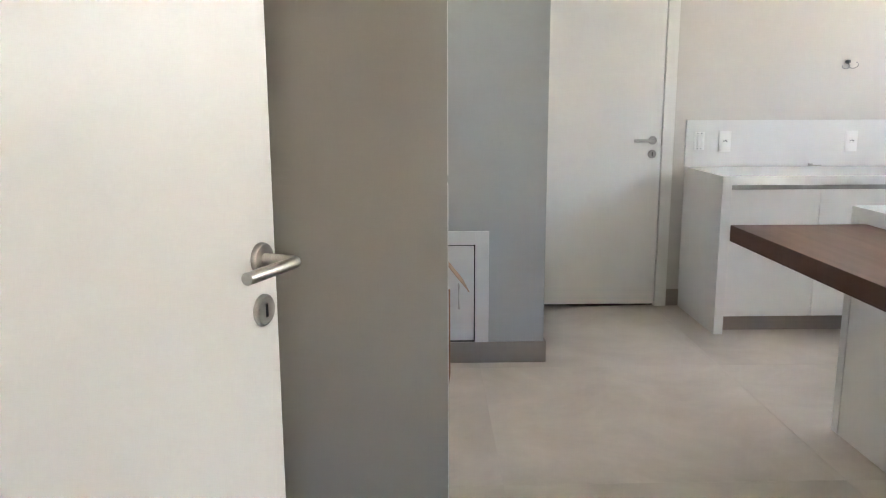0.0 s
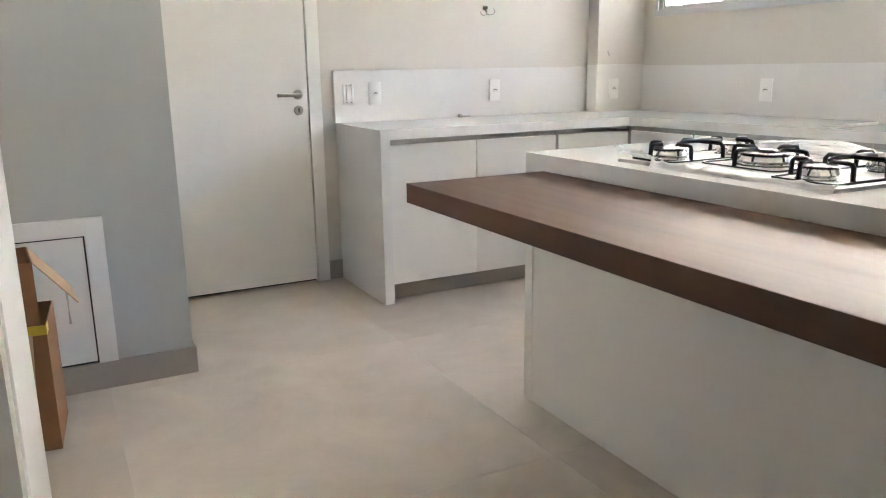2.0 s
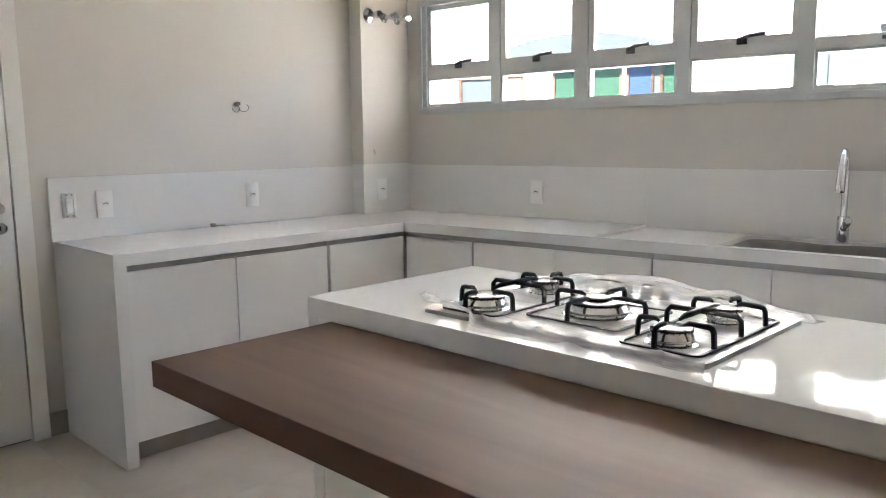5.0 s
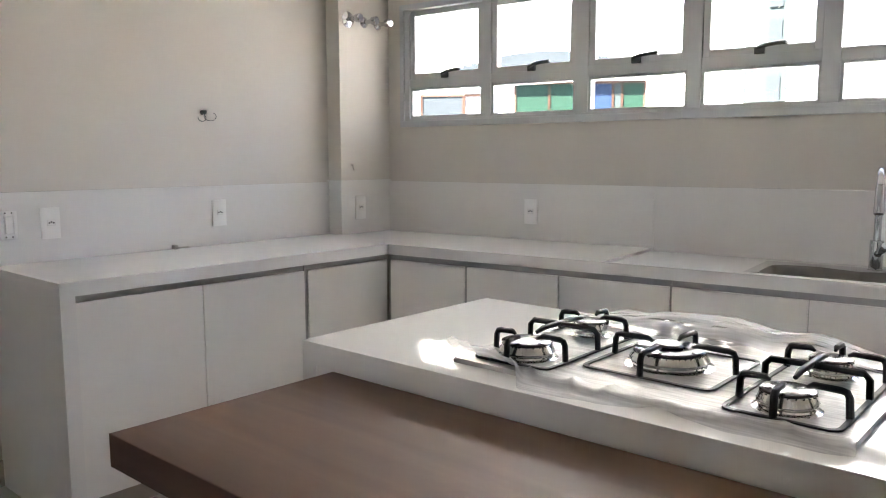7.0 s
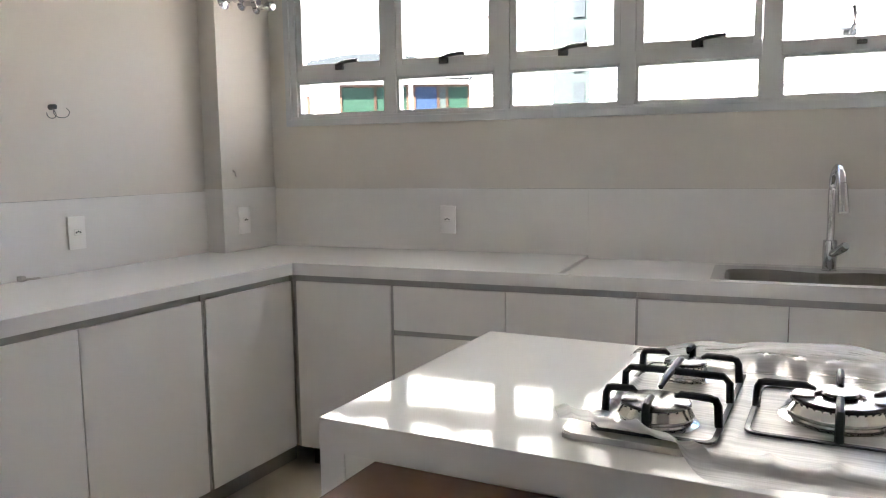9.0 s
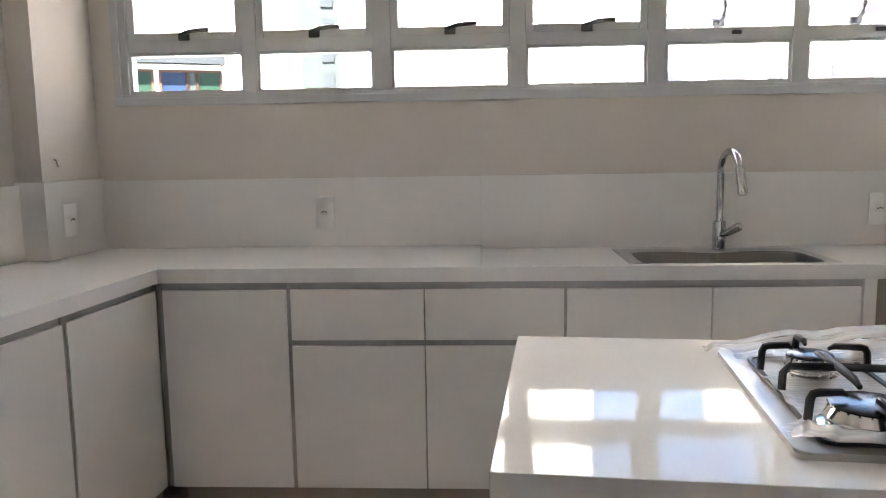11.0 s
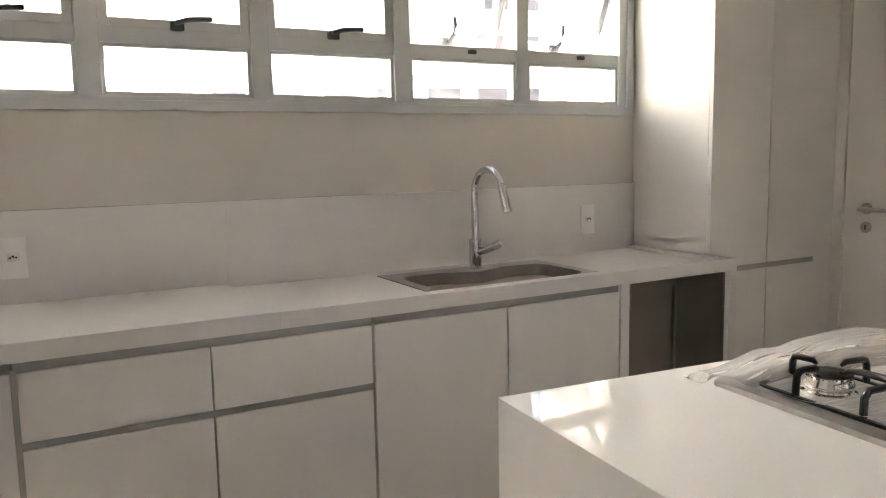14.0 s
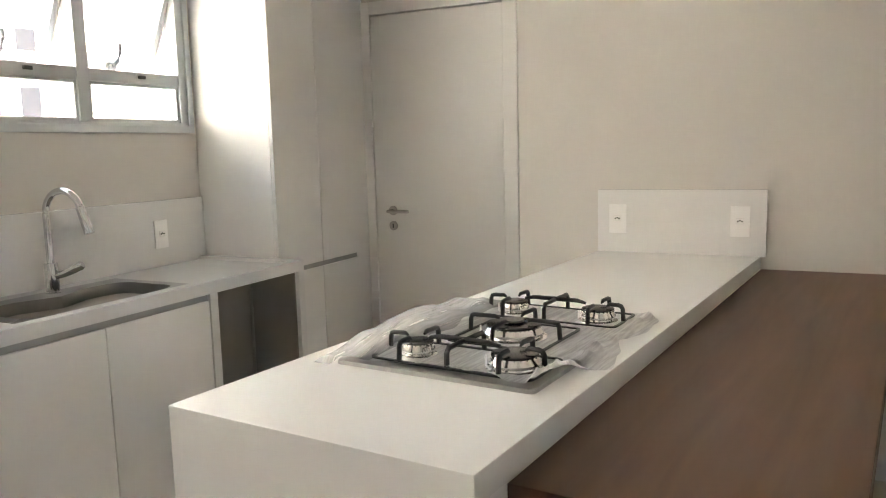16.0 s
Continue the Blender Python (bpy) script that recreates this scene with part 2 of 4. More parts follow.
b = boxes((4.46, 4.61, -0.47, 0.0, 0, HIGH), (4.46, 4.61, -1.30, -0.47, 2.14, HIGH), (4.46, 4.61, -1.455, -1.30, 0, HIGH))
wall_recess = structure("wall_recess", b, PAINT, "beige painted wall round the service door", "wall", EAST)
# The pier's grey holds the shade on its south face.
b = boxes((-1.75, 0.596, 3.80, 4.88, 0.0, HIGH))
wall_pier = structure("wall_pier", b, PAINT_SHADED_GREY, "painted pier with a low hatch, its shade put into a grey colour", "wall")
# The opening is unseen, added and sized to brighten the west-facing unit fronts.
b = boxes((-1.75, -1.6, -2.6, 3.15, 0, HIGH), (-1.75, -1.6, 3.15, 3.60, 0, 1.65), (-1.75, -1.6, 3.15, 3.60, 2.05, HIGH), (-1.75, -1.6, 3.60, 3.80, 0, HIGH))
wall_west = structure("wall_west", b, PAINT, "beige painted side wall with an unseen window opening added for light", "wall")
# Unseen slab, added to block direct sun from the west opening.
eave = structure("eave", boxes((-3.6, -1.752, 2.0, 4.5, 2.35, 2.5)), CEILING, "unseen white slab added to keep the sun out of the side window", "eave")
# Unseen hall window, added to light the kitchen from the south.
b = boxes((-1.75, 0.1, -2.75, -2.6, 0, HIGH), (0.1, 0.75, -2.75, -2.6, 2.1, HIGH), (0.1, 0.75, -2.75, -2.6, 0, 1.0), (0.75, 2.6, -2.75, -2.6, 0, HIGH), (2.6, 2.75, -2.75, 0.42, 0, HIGH))
wall_hall = structure("wall_hall", b, PAINT, "beige painted walls of the hall with an unseen window opening added for light", "wall")
b = boxes((3.39, 3.78, 4.775, 4.88, 0, HIGH))
column = structure("column", b, PAINT, "beige painted corner column with chrome valves", "column")
b = boxes((-1.8, 4.5, -2.8, 5.05, HIGH, HIGH + 0.12))
ceiling = structure("ceiling", b, CEILING, "plain white ceiling", "ceiling")
b = boxes((-1.8, 4.5, -2.8, 5.05, -0.2, -0.0012))
floor = structure("floor", b, SEAL, "large beige porcelain tiles with fine joints", "floor")

# skirting
b = boxes((-1.6, 0.608, 3.788, 3.80, 0, 0.109), (0.596, 0.608, 3.80, 4.862, 0, 0.109), (1.550, 1.632, 4.868, 4.88, 0, 0.109), bevel=0.001)
baseboard = structure("baseboard", b, SKIRT, "taupe porcelain skirting", "skirting")


# ---- doors ----
def lever(parent, x, z, face, out, toward, label="satin nickel lever handle", key=True, lock_only=False):
    """Lever handle on a leaf whose face lies at y=face; out is the side (+1 or -1) and toward the way the grip points."""
    def turned(profile, zz):
        bm = bmesh.new()
        return lathe(bm, [(r, -h * out) for r, h in profile], (x, face, zz), "y", 36)
    handle = part("handle", turned([(0.0, 0.0), (0.026, 0.0), (0.026, 0.006), (0.024, 0.009), (0.0, 0.009)], z), SATIN, parent, label, True)
    bm = bmesh.new()
    pts = [Vector((x, face + out * 0.006, z)), Vector((x, face + out * 0.058, z))]
    for k in range(1, 6):
        a = radians(90 * k / 5)
        pts.append(Vector((x + toward * 0.012 * (1 - math.cos(a)), face + out * (0.058 + 0.012 * math.sin(a)), z)))
    pts.append(Vector((x + toward * 0.132, face + out * 0.070, z)))
    tube(bm, pts, 0.0095, 16)
    part("grip", bm, SATIN, handle, smooth=True)
    plate = part("keyhole_plate", turned([(0.0, 0.0), (0.026, 0.0), (0.026, 0.005), (0.023, 0.008), (0.0, 0.008)], z - 0.085), SATIN, parent, "round satin nickel keyhole plate", True)
    part("keyhole", boxes((x - 0.003, x + 0.003, min(face + out * 0.0075, face + out * 0.009), max(face + out * 0.0075, face + out * 0.009), z - 0.096, z - 0.074)), DARK, plate)
    return handle


# door beside the side counter
door = thing("door_1", "closed white painted door with a lever handle", "door", kind="structure")
part("leaf", boxes((0.70, 1.470, 4.858, 4.895, 0.017, 2.10), bevel=0.0015), DOOR_PAINT, door)
part("frame", boxes((0.66, 0.695, 4.885, 5.03, 0, 2.13), (1.475, 1.53, 4.885, 5.03, 0, 2.13), (0.66, 1.53, 4.885, 5.03, 2.105, 2.13)), DOOR_PAINT, door)
part("casing", boxes((0.612, 0.694, 4.862, 4.882, 0, 2.17), (1.477, 1.549, 4.856, 4.882, 0, 2.17), (0.694, 1.477, 4.862, 4.882, 2.106, 2.17), bevel=0.002), DOOR_PAINT, door)
# Black sheet behind the leaf, painting the shade in its edge gaps.
part("gap_shade", boxes((0.6945, 1.4755, 4.897, 4.93, 0.0, 2.1055)), DARK, door)
part("strike_plate", boxes((1.4705, 1.4765, 4.8565, 4.866, 1.03, 1.13)), SATIN, door)
lever(door, 1.415, 1.066, 4.858, -1, -1)

# service door in the recess, seen over the island
door = thing("door_2", "closed white painted service door with a lever handle", "door", EAST @ pose(4.46, 0, 0, 0, 0, -90), kind="structure")
# local x runs west, local y runs south
part("leaf", boxes((0.50, 1.272, -0.006, 0.03, 0.012, 2.115), bevel=0.0015), DOOR_PAINT, door)
part("frame", boxes((0.472, 0.497, 0.004, 0.14, 0, 2.138), (1.275, 1.298, 0.004, 0.14, 0, 2.138), (0.472, 1.298, 0.004, 0.14, 2.12, 2.138)), DOOR_PAINT, door)
part("casing", boxes((0.405, 0.496, -0.016, -0.001, 0, 2.19), (1.276, 1.352, -0.016, -0.001, 0, 2.19), (0.496, 1.276, -0.016, -0.001, 2.12, 2.19), bevel=0.002), DOOR_PAINT, door)
# Black sheet again, for shade in the gaps round this leaf.
part("gap_shade", boxes((0.4965, 1.2755, 0.032, 0.07, 0.0, 2.1205)), DARK, door)
lever(door, 0.605, 1.055, -0.006, -1, 1)

# open door of the entrance, leaf swung into the kitchen
door = thing("door_3", "open white painted entrance door with a lever handle", "door", pose(-0.589, 0.484, 0, 0, 0, 67), kind="structure")
part("leaf", boxes((0.0, 0.895, -0.0, 0.036, 0.010, 2.10), bevel=0.0015), DOOR_PAINT, door)
lever(door, 0.853, 1.057, 0.0, -1, -1)
part("hinge", boxes((-0.012, 0.0, 0.004, 0.03, 0.25, 0.34), (-0.012, 0.0, 0.004, 0.03, 1.75, 1.84), bevel=0.002), SATIN, door)
structure("door_frame", boxes((4.17, 4.36, -3.80, -3.765, 0, 2.10), (4.17, 4.36, -4.815, -4.78, 0, 2.10), (4.17, 4.36, -4.815, -3.765, 2.10, 2.125), bevel=0.002), DOOR_PAINT, "white painted frame of the entrance door", "door frame", EAST)
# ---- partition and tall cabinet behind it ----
# Taupe here is wall paint with the shade coloured in.
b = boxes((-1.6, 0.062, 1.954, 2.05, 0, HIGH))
wall_partition = structure("wall_partition", b, PAINT_SHADED_TAUPE, "painted end wall beside the tall cabinet, its shade put into a taupe colour", "wall")
tower = thing("tall_cabinet", "tall white lacquered cabinet with plain fronts", "cabinet")
part("body", boxes((-0.55, 0.045, 2.053, 2.72, 0.0, 2.5)), LACQUER, tower)
part("lower_door", boxes((0.047, 0.067, 2.056, 2.718, 0.09, 1.09), bevel=0.001), LACQUER, tower)
part("upper_door", boxes((0.047, 0.067, 2.056, 2.718, 1.115, 2.48), bevel=0.001), LACQUER, tower)
part("grip_profile", boxes((0.045, 0.05, 2.056, 2.718, 1.091, 1.114)), GOLA, tower)

# ---- hatch in the pier ----
hatch = thing("hatch", "low white hatch door with a bar handle and wide frame", "hatch", pose(-0.021, 3.80, 0))
part("frame", boxes((0.268, 0.336, -0.014, 0.0, 0.109, 0.678), (-0.21, -0.142, -0.014, 0.0, 0.109, 0.678), (-0.142, 0.268, -0.014, 0.0, 0.61, 0.678), bevel=0.002), LACQUER, hatch)
leaf = part("door", boxes((-0.138, 0.262, -0.007, -0.001, 0.118, 0.604), bevel=0.001), LACQUER, hatch)
# Dark sheet under the hatch door draws the shade of its gap.
part("gap", boxes((-0.142, 0.268, -0.001, 0.0, 0.109, 0.61)), DARK, hatch)
bm = bmesh.new()
tube(bm, [(0.185, -0.007, 0.41), (0.185, -0.036, 0.41), (0.185, -0.036, 0.29), (0.185, -0.007, 0.29)], 0.005, 10)
part("handle", bm, SATIN, leaf, "satin bar handle", True)


# ---- cardboard boxes ----
def carton(name, label, w, d, h, m, flaps):
    c = thing(name, label, "box", m, "stacked cartons")
    t = 0.004
    part("wall_panel", boxes((-w, 0, 0, t, 0, h), (-w, 0, d - t, d, 0, h), (-t, 0, t, d - t, 0, h), (-w, -w + t, t, d - t, 0, h)), CARD, c)
    part("base", boxes((-w + t, -t, t, d - t, 0.001, 0.005)), CARD_IN, c)
    for x, y, z, rz, tilt, length, width in flaps:
        bm = boxes((0, length, -width / 2, width / 2, -t / 2, t / 2), bevel=0.0015)
        part("flap", bm, CARD_IN, c, "pale inside of the carton flap", m=pose(x, y, z, 0, tilt, rz))
    return c


carton("carton", "brown cardboard carton with yellow tape standing on the floor", 0.36, 0.30, 0.425, pose(0.092, 3.33, 0, 0, 0, -5), [(-0.105, -0.006, 0.40, -90, 62, 0.24, 0.13)])
part("tape", boxes((-0.36, 0.001, -0.0015, 0.0, 0.395, 0.427), (0.0, 0.0015, -0.0015, 0.05, 0.395, 0.427)), TAPE, bpy.data.objects["carton"], "yellow packing tape")
carton("open_carton", "open brown cardboard carton stacked on another", 0.33, 0.27, 0.20, pose(0.078, 3.342, 0.4275, 0, 0, 4), [(0.0, 0.135, 0.20, 0, 52, 0.19, 0.26), (-0.165, 0.272, 0.198, 90, 70, 0.12, 0.32)])


# ---- side counter on the north wall ----
def unit(name, label, m, x0, x1, depth, fronts, z_top=0.85, group="base units"):
    """Cabinet unit in a frame whose y=0 is its door face and whose y grows to the wall."""
    c = thing(name, label, "cabinet", m, group)
    part("body", boxes((x0, x1, 0.022, depth, 0.097, z_top - 0.004)), CARCASS, c)
    part("grip_profile", boxes((x0, x1, 0.012, 0.022, 0.78, z_top - 0.002)), GOLA, c)
    for kind, a, b2, z0, z1 in fronts:
        part(kind, boxes((a, b2, 0.0, 0.018, z0, z1), bevel=0.0012), LACQUER, c)
    return c


NORTH = pose(0, 4.25, 0)
unit("base_cabinet", "white lacquered base unit with two plain doors", NORTH, 1.69, 2.70, 0.625, [("door", 1.690, 2.186, 0.10, 0.822), ("door", 2.190, 2.697, 0.10, 0.822)])
unit("base_cabinet", "white lacquered corner base unit with one plain door", NORTH, 2.704, 3.235, 0.48, [("door", 2.718, 3.214, 0.10, 0.822)])
part("upright_profile", boxes((2.699, 2.716, 4.256, 4.266, 0.10, 0.846)), GOLA, tagged(thing("grip_channel", "grey anodised upright grip channel between fronts", "profile")))
part("channel", boxes((3.216, 3.236, 4.258, 4.27, 0.10, 0.846)), GOLA, bpy.data.objects["grip_channel"])
kick = structure("plinth", boxes((1.69, 3.30, 4.32, 4.335, 0, 0.097)), KICK, "taupe recessed plinth under the side units", "plinth")

# worktop: north leg with waterfall end, one L-shaped stone
top = thing("worktop", "white quartz L-shaped worktop with a waterfall end", "worktop")
bm = bmesh.new()
inner = EAST @ Vector((0.5932, -0.6085, 0))
slab(bm, [(1.632, 4.234), (inner.x, 4.234), *[(EAST @ Vector(q)).xy for q in ((1.718, -0.6085, 0), (1.718, -0.001, 0), (0.002, -0.001, 0))], (1.632, 4.879)], 0.85, 0.90)
part("slab", bm, QUARTZ, top)
part("waterfall_end", boxes((1.632, 1.684, 4.234, 4.878, 0.0, 0.85)), QUARTZ, top)
part("splashback", boxes((1.625, 3.372, 4.86, 4.879, 0.9005, 1.189), (3.372, 3.39, 4.757, 4.879, 0.9005, 1.199), (3.39, 3.76, 4.757, 4.774, 0.9005, 1.199), bevel=0.001), QUARTZ, top)

# east leg, with the lowered wet area round the sink
east_top = thing("sink_worktop", "white quartz worktop with a lowered wet area round the sink", "worktop", EAST)
for x0, x1, y0, y1 in ((1.7185, 2.282, -0.56, -0.001), (2.938, 3.55, -0.56, -0.001), (2.282, 2.938, -0.56, -0.518), (2.282, 2.938, -0.165, -0.001)):
    part("wet_slab", boxes((x0, x1, y0, y1, 0.85, 0.886)), QUARTZ, east_top)
part("front_lip", boxes((1.7185, 3.602, -0.6085, -0.56, 0.85, 0.8995), (3.55, 3.602, -0.56, -0.001, 0.85, 0.8995)), QUARTZ, east_top)
part("end_leg", boxes((3.56, 3.602, -0.6085, -0.30, 0.0, 0.85)), QUARTZ, east_top)
part("splashback", boxes((0.10, 1.7172, -0.02, -0.001, 0.9, 1.189), (1.7175, 3.60, -0.02, -0.001, 0.8865, 1.189), bevel=0.001), QUARTZ, east_top)

# east base units
EU = EAST @ pose(0, -0.60, 0)
unit("base_cabinet", "white lacquered base unit with one plain door", EU, 0.60, 1.044, 0.58, [("door", 0.600, 1.040, 0.10, 0.822)])
c = unit("drawer_cabinet", "white lacquered base unit with two drawers over two doors", EU, 1.046, 2.006, 0.58, [("drawer", 1.054, 1.520, 0.643, 0.822), ("drawer", 1.5245, 2.002, 0.643, 0.822), ("door", 1.054, 1.520, 0.10, 0.622), ("door", 1.5245, 2.002, 0.10, 0.622)])
part("grip_profile", boxes((1.05, 2.004, 0.010, 0.0215, 0.60, 0.66)), GOLA, c)
unit("sink_cabinet", "white lacquered sink unit with two plain doors", EU, 2.008, 2.996, 0.58, [("door", 2.012, 2.498, 0.10, 0.822), ("door", 2.502, 2.990, 0.10, 0.822)])
panel = tagged(part("end_panel", boxes((2.998, 3.040, -0.0, 0.58, 0.0, 0.848), bevel=0.001), LACQUER, m=EU), "white lacquered end panel beside the appliance bay", "panel")
part("channel", boxes((0.583, 0.599, 0.006, 0.016, 0.10, 0.846)), GOLA, tagged(thing("grip_channel", "grey anodised upright grip channels between the fronts", "profile", EU)))
part("channel", boxes((1.0405, 1.0535, 0.006, 0.016, 0.10, 0.83)), GOLA, bpy.data.objects["grip_channel.001"])
part("channel", boxes((2.0025, 2.0115, 0.006, 0.016, 0.10, 0.83)), GOLA, bpy.data.objects["grip_channel.001"])
structure("plinth", boxes((0.62, 2.997, 0.07, 0.085, 0, 0.097)), KICK, "taupe recessed plinth under the sink units", "plinth", EU)
bay = thing("bay_lining", "taupe board lining of the empty appliance bay", "panel", EU)
part("back_panel", boxes((3.041, 3.556, 0.27, 0.285, 0.0, 0.848)), CARCASS, bay)
part("side_panel", boxes((3.551, 3.5595, 0.012, 0.2695, 0.0, 0.848)), CARCASS, bay)
part("side_panel", boxes((3.0405, 3.047, 0.012, 0.2695, 0.0, 0.848)), CARCASS, bay)
hose = bmesh.new()
tube(hose, [(3.538, 0.260, 0.05 + 0.012 * k) for k in range(60)], [0.007 + 0.0022 * (k % 2) for k in range(60)], 10)
tagged(part("hose", hose, CARCASS, m=EU, smooth=True), "taupe ribbed drain hose in the appliance bay", "hose")

# tall cupboard at the end of the sink counter
cup = thing("tall_cupboard", "tall white lacquered cupboard with paired plain doors", "cupboard", EAST)
part("body", boxes((3.606, 4.30, -0.444, -0.001, 0.0, 2.60)), LACQUER, cup)
part("filler", boxes((4.3005, 4.455, -0.446, -0.001, 0.0, 2.60)), LACQUER, cup)
part("upper_door", boxes((3.606, 3.961, -0.465, -0.446, 0.836, 2.58), bevel=0.001), LACQUER, cup)
part("upper_door", boxes((3.9645, 4.297, -0.465, -0.446, 0.836, 2.58), bevel=0.001), LACQUER, cup)
part("lower_door", boxes((3.606, 3.961, -0.465, -0.446, 0.10, 0.811), bevel=0.001), LACQUER, cup)
part("lower_door", boxes((3.9645, 4.297, -0.465, -0.446, 0.10, 0.811), bevel=0.001), LACQUER, cup)
part("grip_profile", boxes((3.606, 4.297, -0.454, -0.4445, 0.80, 0.85)), GOLA, cup)

# ---- island ----
SKEW = math.tan(radians(5.4))
def south_y(x):
    return 0.552 + (x - 2.315) * SKEW


def wedge(bm, x0, x1, y1, z0, z1, gap=0.0, bevel=0.0):
    """Block from the skewed south wall to y1."""
    lo = [(x0, south_y(x0) + gap), (x1, south_y(x1) + gap), (x1, y1), (x0, y1)]
    slab(bm, lo, z0, z1)
    if bevel:
        bmesh.ops.bevel(bm, geom=list(bm.edges), offset=bevel, segments=2, affect="EDGES", profile=0.5)
    return bm


island = thing("island", "white quartz island with waterfall end and upstand", "island")
bm = bmesh.new()
ends = [[bm.verts.new((x, y, z)) for y, z in ((south_y(x) - 0.015, 0.858), (2.89, 0.858), (2.89, 0.0), (2.937, 0.0), (2.937, 0.910), (south_y(x) - 0.015, 0.910))] for x in (1.633, 2.322)]
for k in range(6):
    bm.faces.new((ends[0][k], ends[0][(k + 1) % 6], ends[1][(k + 1) % 6], ends[1][k]))
bm.faces.new(ends[0])
bm.faces.new(list(reversed(ends[1])))
bmesh.ops.bevel(bm, geom=list(bm.edges), offset=0.0015, segments=2, affect="EDGES", profile=0.5)
part("waterfall_top", bm, QUARTZ, island)
part("side_panel", wedge(bmesh.new(), 1.636, 1.66, 2.8895, 0.0, 0.8575, -0.015), LACQUER, island)
part("body", wedge(bmesh.new(), 1.67, 2.29, 2.888, 0.05, 0.857, -0.015), LACQUER, island)
part("upstand", boxes((4.172, 4.189, -2.549, -1.838, 0.9085, 1.19), bevel=0.001), QUARTZ, island, m=EAST)
bar = thing("breakfast_bar", "dark walnut breakfast bar top along the island", "bar top")
part("panel", wedge(bmesh.new(), 1.128, 1.632, 2.829, 0.795, 0.855, -0.013, 0.0012), WALNUT, bar)
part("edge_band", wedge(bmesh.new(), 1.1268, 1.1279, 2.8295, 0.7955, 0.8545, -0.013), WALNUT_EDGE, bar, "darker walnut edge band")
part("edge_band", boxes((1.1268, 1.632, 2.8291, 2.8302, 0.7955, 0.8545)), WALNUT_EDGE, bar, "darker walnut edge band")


# ---- window ----
win = thing("window_1", "long white aluminium window with six awning sashes, two open", "window", EAST, kind="structure")
U0, U1, Z0, Z1 = 0.20, 3.584, 1.50, 2.172
BAYS = ((0.268, 0.730), (0.812, 1.273), (1.369, 1.829), (1.918, 2.381), (2.478, 2.949), (3.034, 3.506))
part("window_frame", boxes((U0 - 0.003, U1 + 0.003, -0.012, 0.0, Z0 - 0.004, Z0 + 0.030), (U0 - 0.003, U1 + 0.003, -0.012, 0.0, Z1 - 0.028, Z1 + 0.004), (U0 - 0.003, U0 + 0.026, -0.012, 0.0, Z0 + 0.030, Z1 - 0.028), (U1 - 0.026, U1 + 0.003, -0.012, 0.0, Z0 + 0.030, Z1 - 0.028), bevel=0.002), ALU, win)
part("window_frame", boxes((U0, U1, 0.002, 0.075, Z0, 1.543), (U0, U1, 0.002, 0.075, 2.145, Z1), (U0, 0.255, 0.002, 0.075, 1.543, 2.145), (3.519, U1, 0.002, 0.075, 1.543, 2.145), bevel=0.002), ALU, win)
for (a0, a1), (b0, b1) in zip(BAYS, BAYS[1:]):
    part("mullion", boxes((a1 + 0.013, b0 - 0.013, 0.004, 0.07, 1.543, 2.145), bevel=0.002), ALU, win)
for k, (a0, a1) in enumerate(BAYS):
    part("transom", boxes((a0 - 0.013, a1 + 0.013, 0.008, 0.066, 1.712, 1.764), bevel=0.0015), ALU, win)
    part("bead", boxes((a0 - 0.013, a0, 0.014, 0.06, 1.543, 1.712), (a1, a1 + 0.013, 0.014, 0.06, 1.543, 1.712), (a0, a1, 0.014, 0.06, 1.543, 1.558), (a0, a1, 0.014, 0.06, 1.70, 1.712)), ALU, win)
    g = part("pane", boxes((a0, a1, 0.034, 0.038, 1.558, 1.70)), GLASS, win)
    g.visible_shadow = False
    tilt = 24 if k >= 4 else 0
    sash = thing("sash", "", "", pose(0, 0.03, 2.143, tilt))
    sash.parent = win
    sash["label"] = "open awning sash tilted outwards" if tilt else "closed awning sash"
    lo, hi, w = 1.764 - 2.143, -0.002, 0.031
    part("sash_frame", boxes((a0 - 0.012, a0 + w - 0.012, -0.016, 0.026, lo, hi), (a1 - w + 0.012, a1 + 0.012, -0.016, 0.026, lo, hi), (a0 + w - 0.012, a1 - w + 0.012, -0.016, 0.026, lo, lo + w), (a0 + w - 0.012, a1 - w + 0.012, -0.016, 0.026, hi - w, hi), bevel=0.002), ALU, sash)
    g = part("pane", boxes((a0 + w - 0.012, a1 - w + 0.012, 0.006, 0.010, lo + w, hi - w)), GLASS, sash)
    g.visible_shadow = False
    mid = (a0 + a1) / 2
    bm = bmesh.new()
    box(bm, mid - 0.022, mid + 0.022, -0.034, -0.016, lo - 0.004, lo + 0.026, 0.004)
    if tilt:
        tube(bm, [(mid, -0.036, lo + 0.015), (mid + 0.012, -0.044, lo + 0.05), (mid + 0.012, -0.046, lo + 0.09), (mid + 0.004, -0.04, lo + 0.125)], 0.008, 8)
    else:
        tube(bm, [(mid - 0.01, -0.04, lo + 0.018), (mid + 0.03, -0.046, lo + 0.03), (mid + 0.07, -0.046, lo + 0.034), (mid + 0.11, -0.042, lo + 0.036)], 0.009, 8)
    part("lever", bm, HANDLE_GREY, sash, "dark grey sash lever", True)
    if tilt:
        part("keep", boxes((mid + 0.01, mid + 0.045, -0.006, 0.008, 1.735, 1.75), bevel=0.002), HANDLE_GREY, win)
        bm = bmesh.new()
        tube(bm, [(a1 + 0.006, 0.035, 2.10), (a1 + 0.006, 0.09, 1.95), (a1 + 0.006, 0.13, 1.86)], 0.006, 6)
        part("stay", bm, GOLA, win, smooth=True)


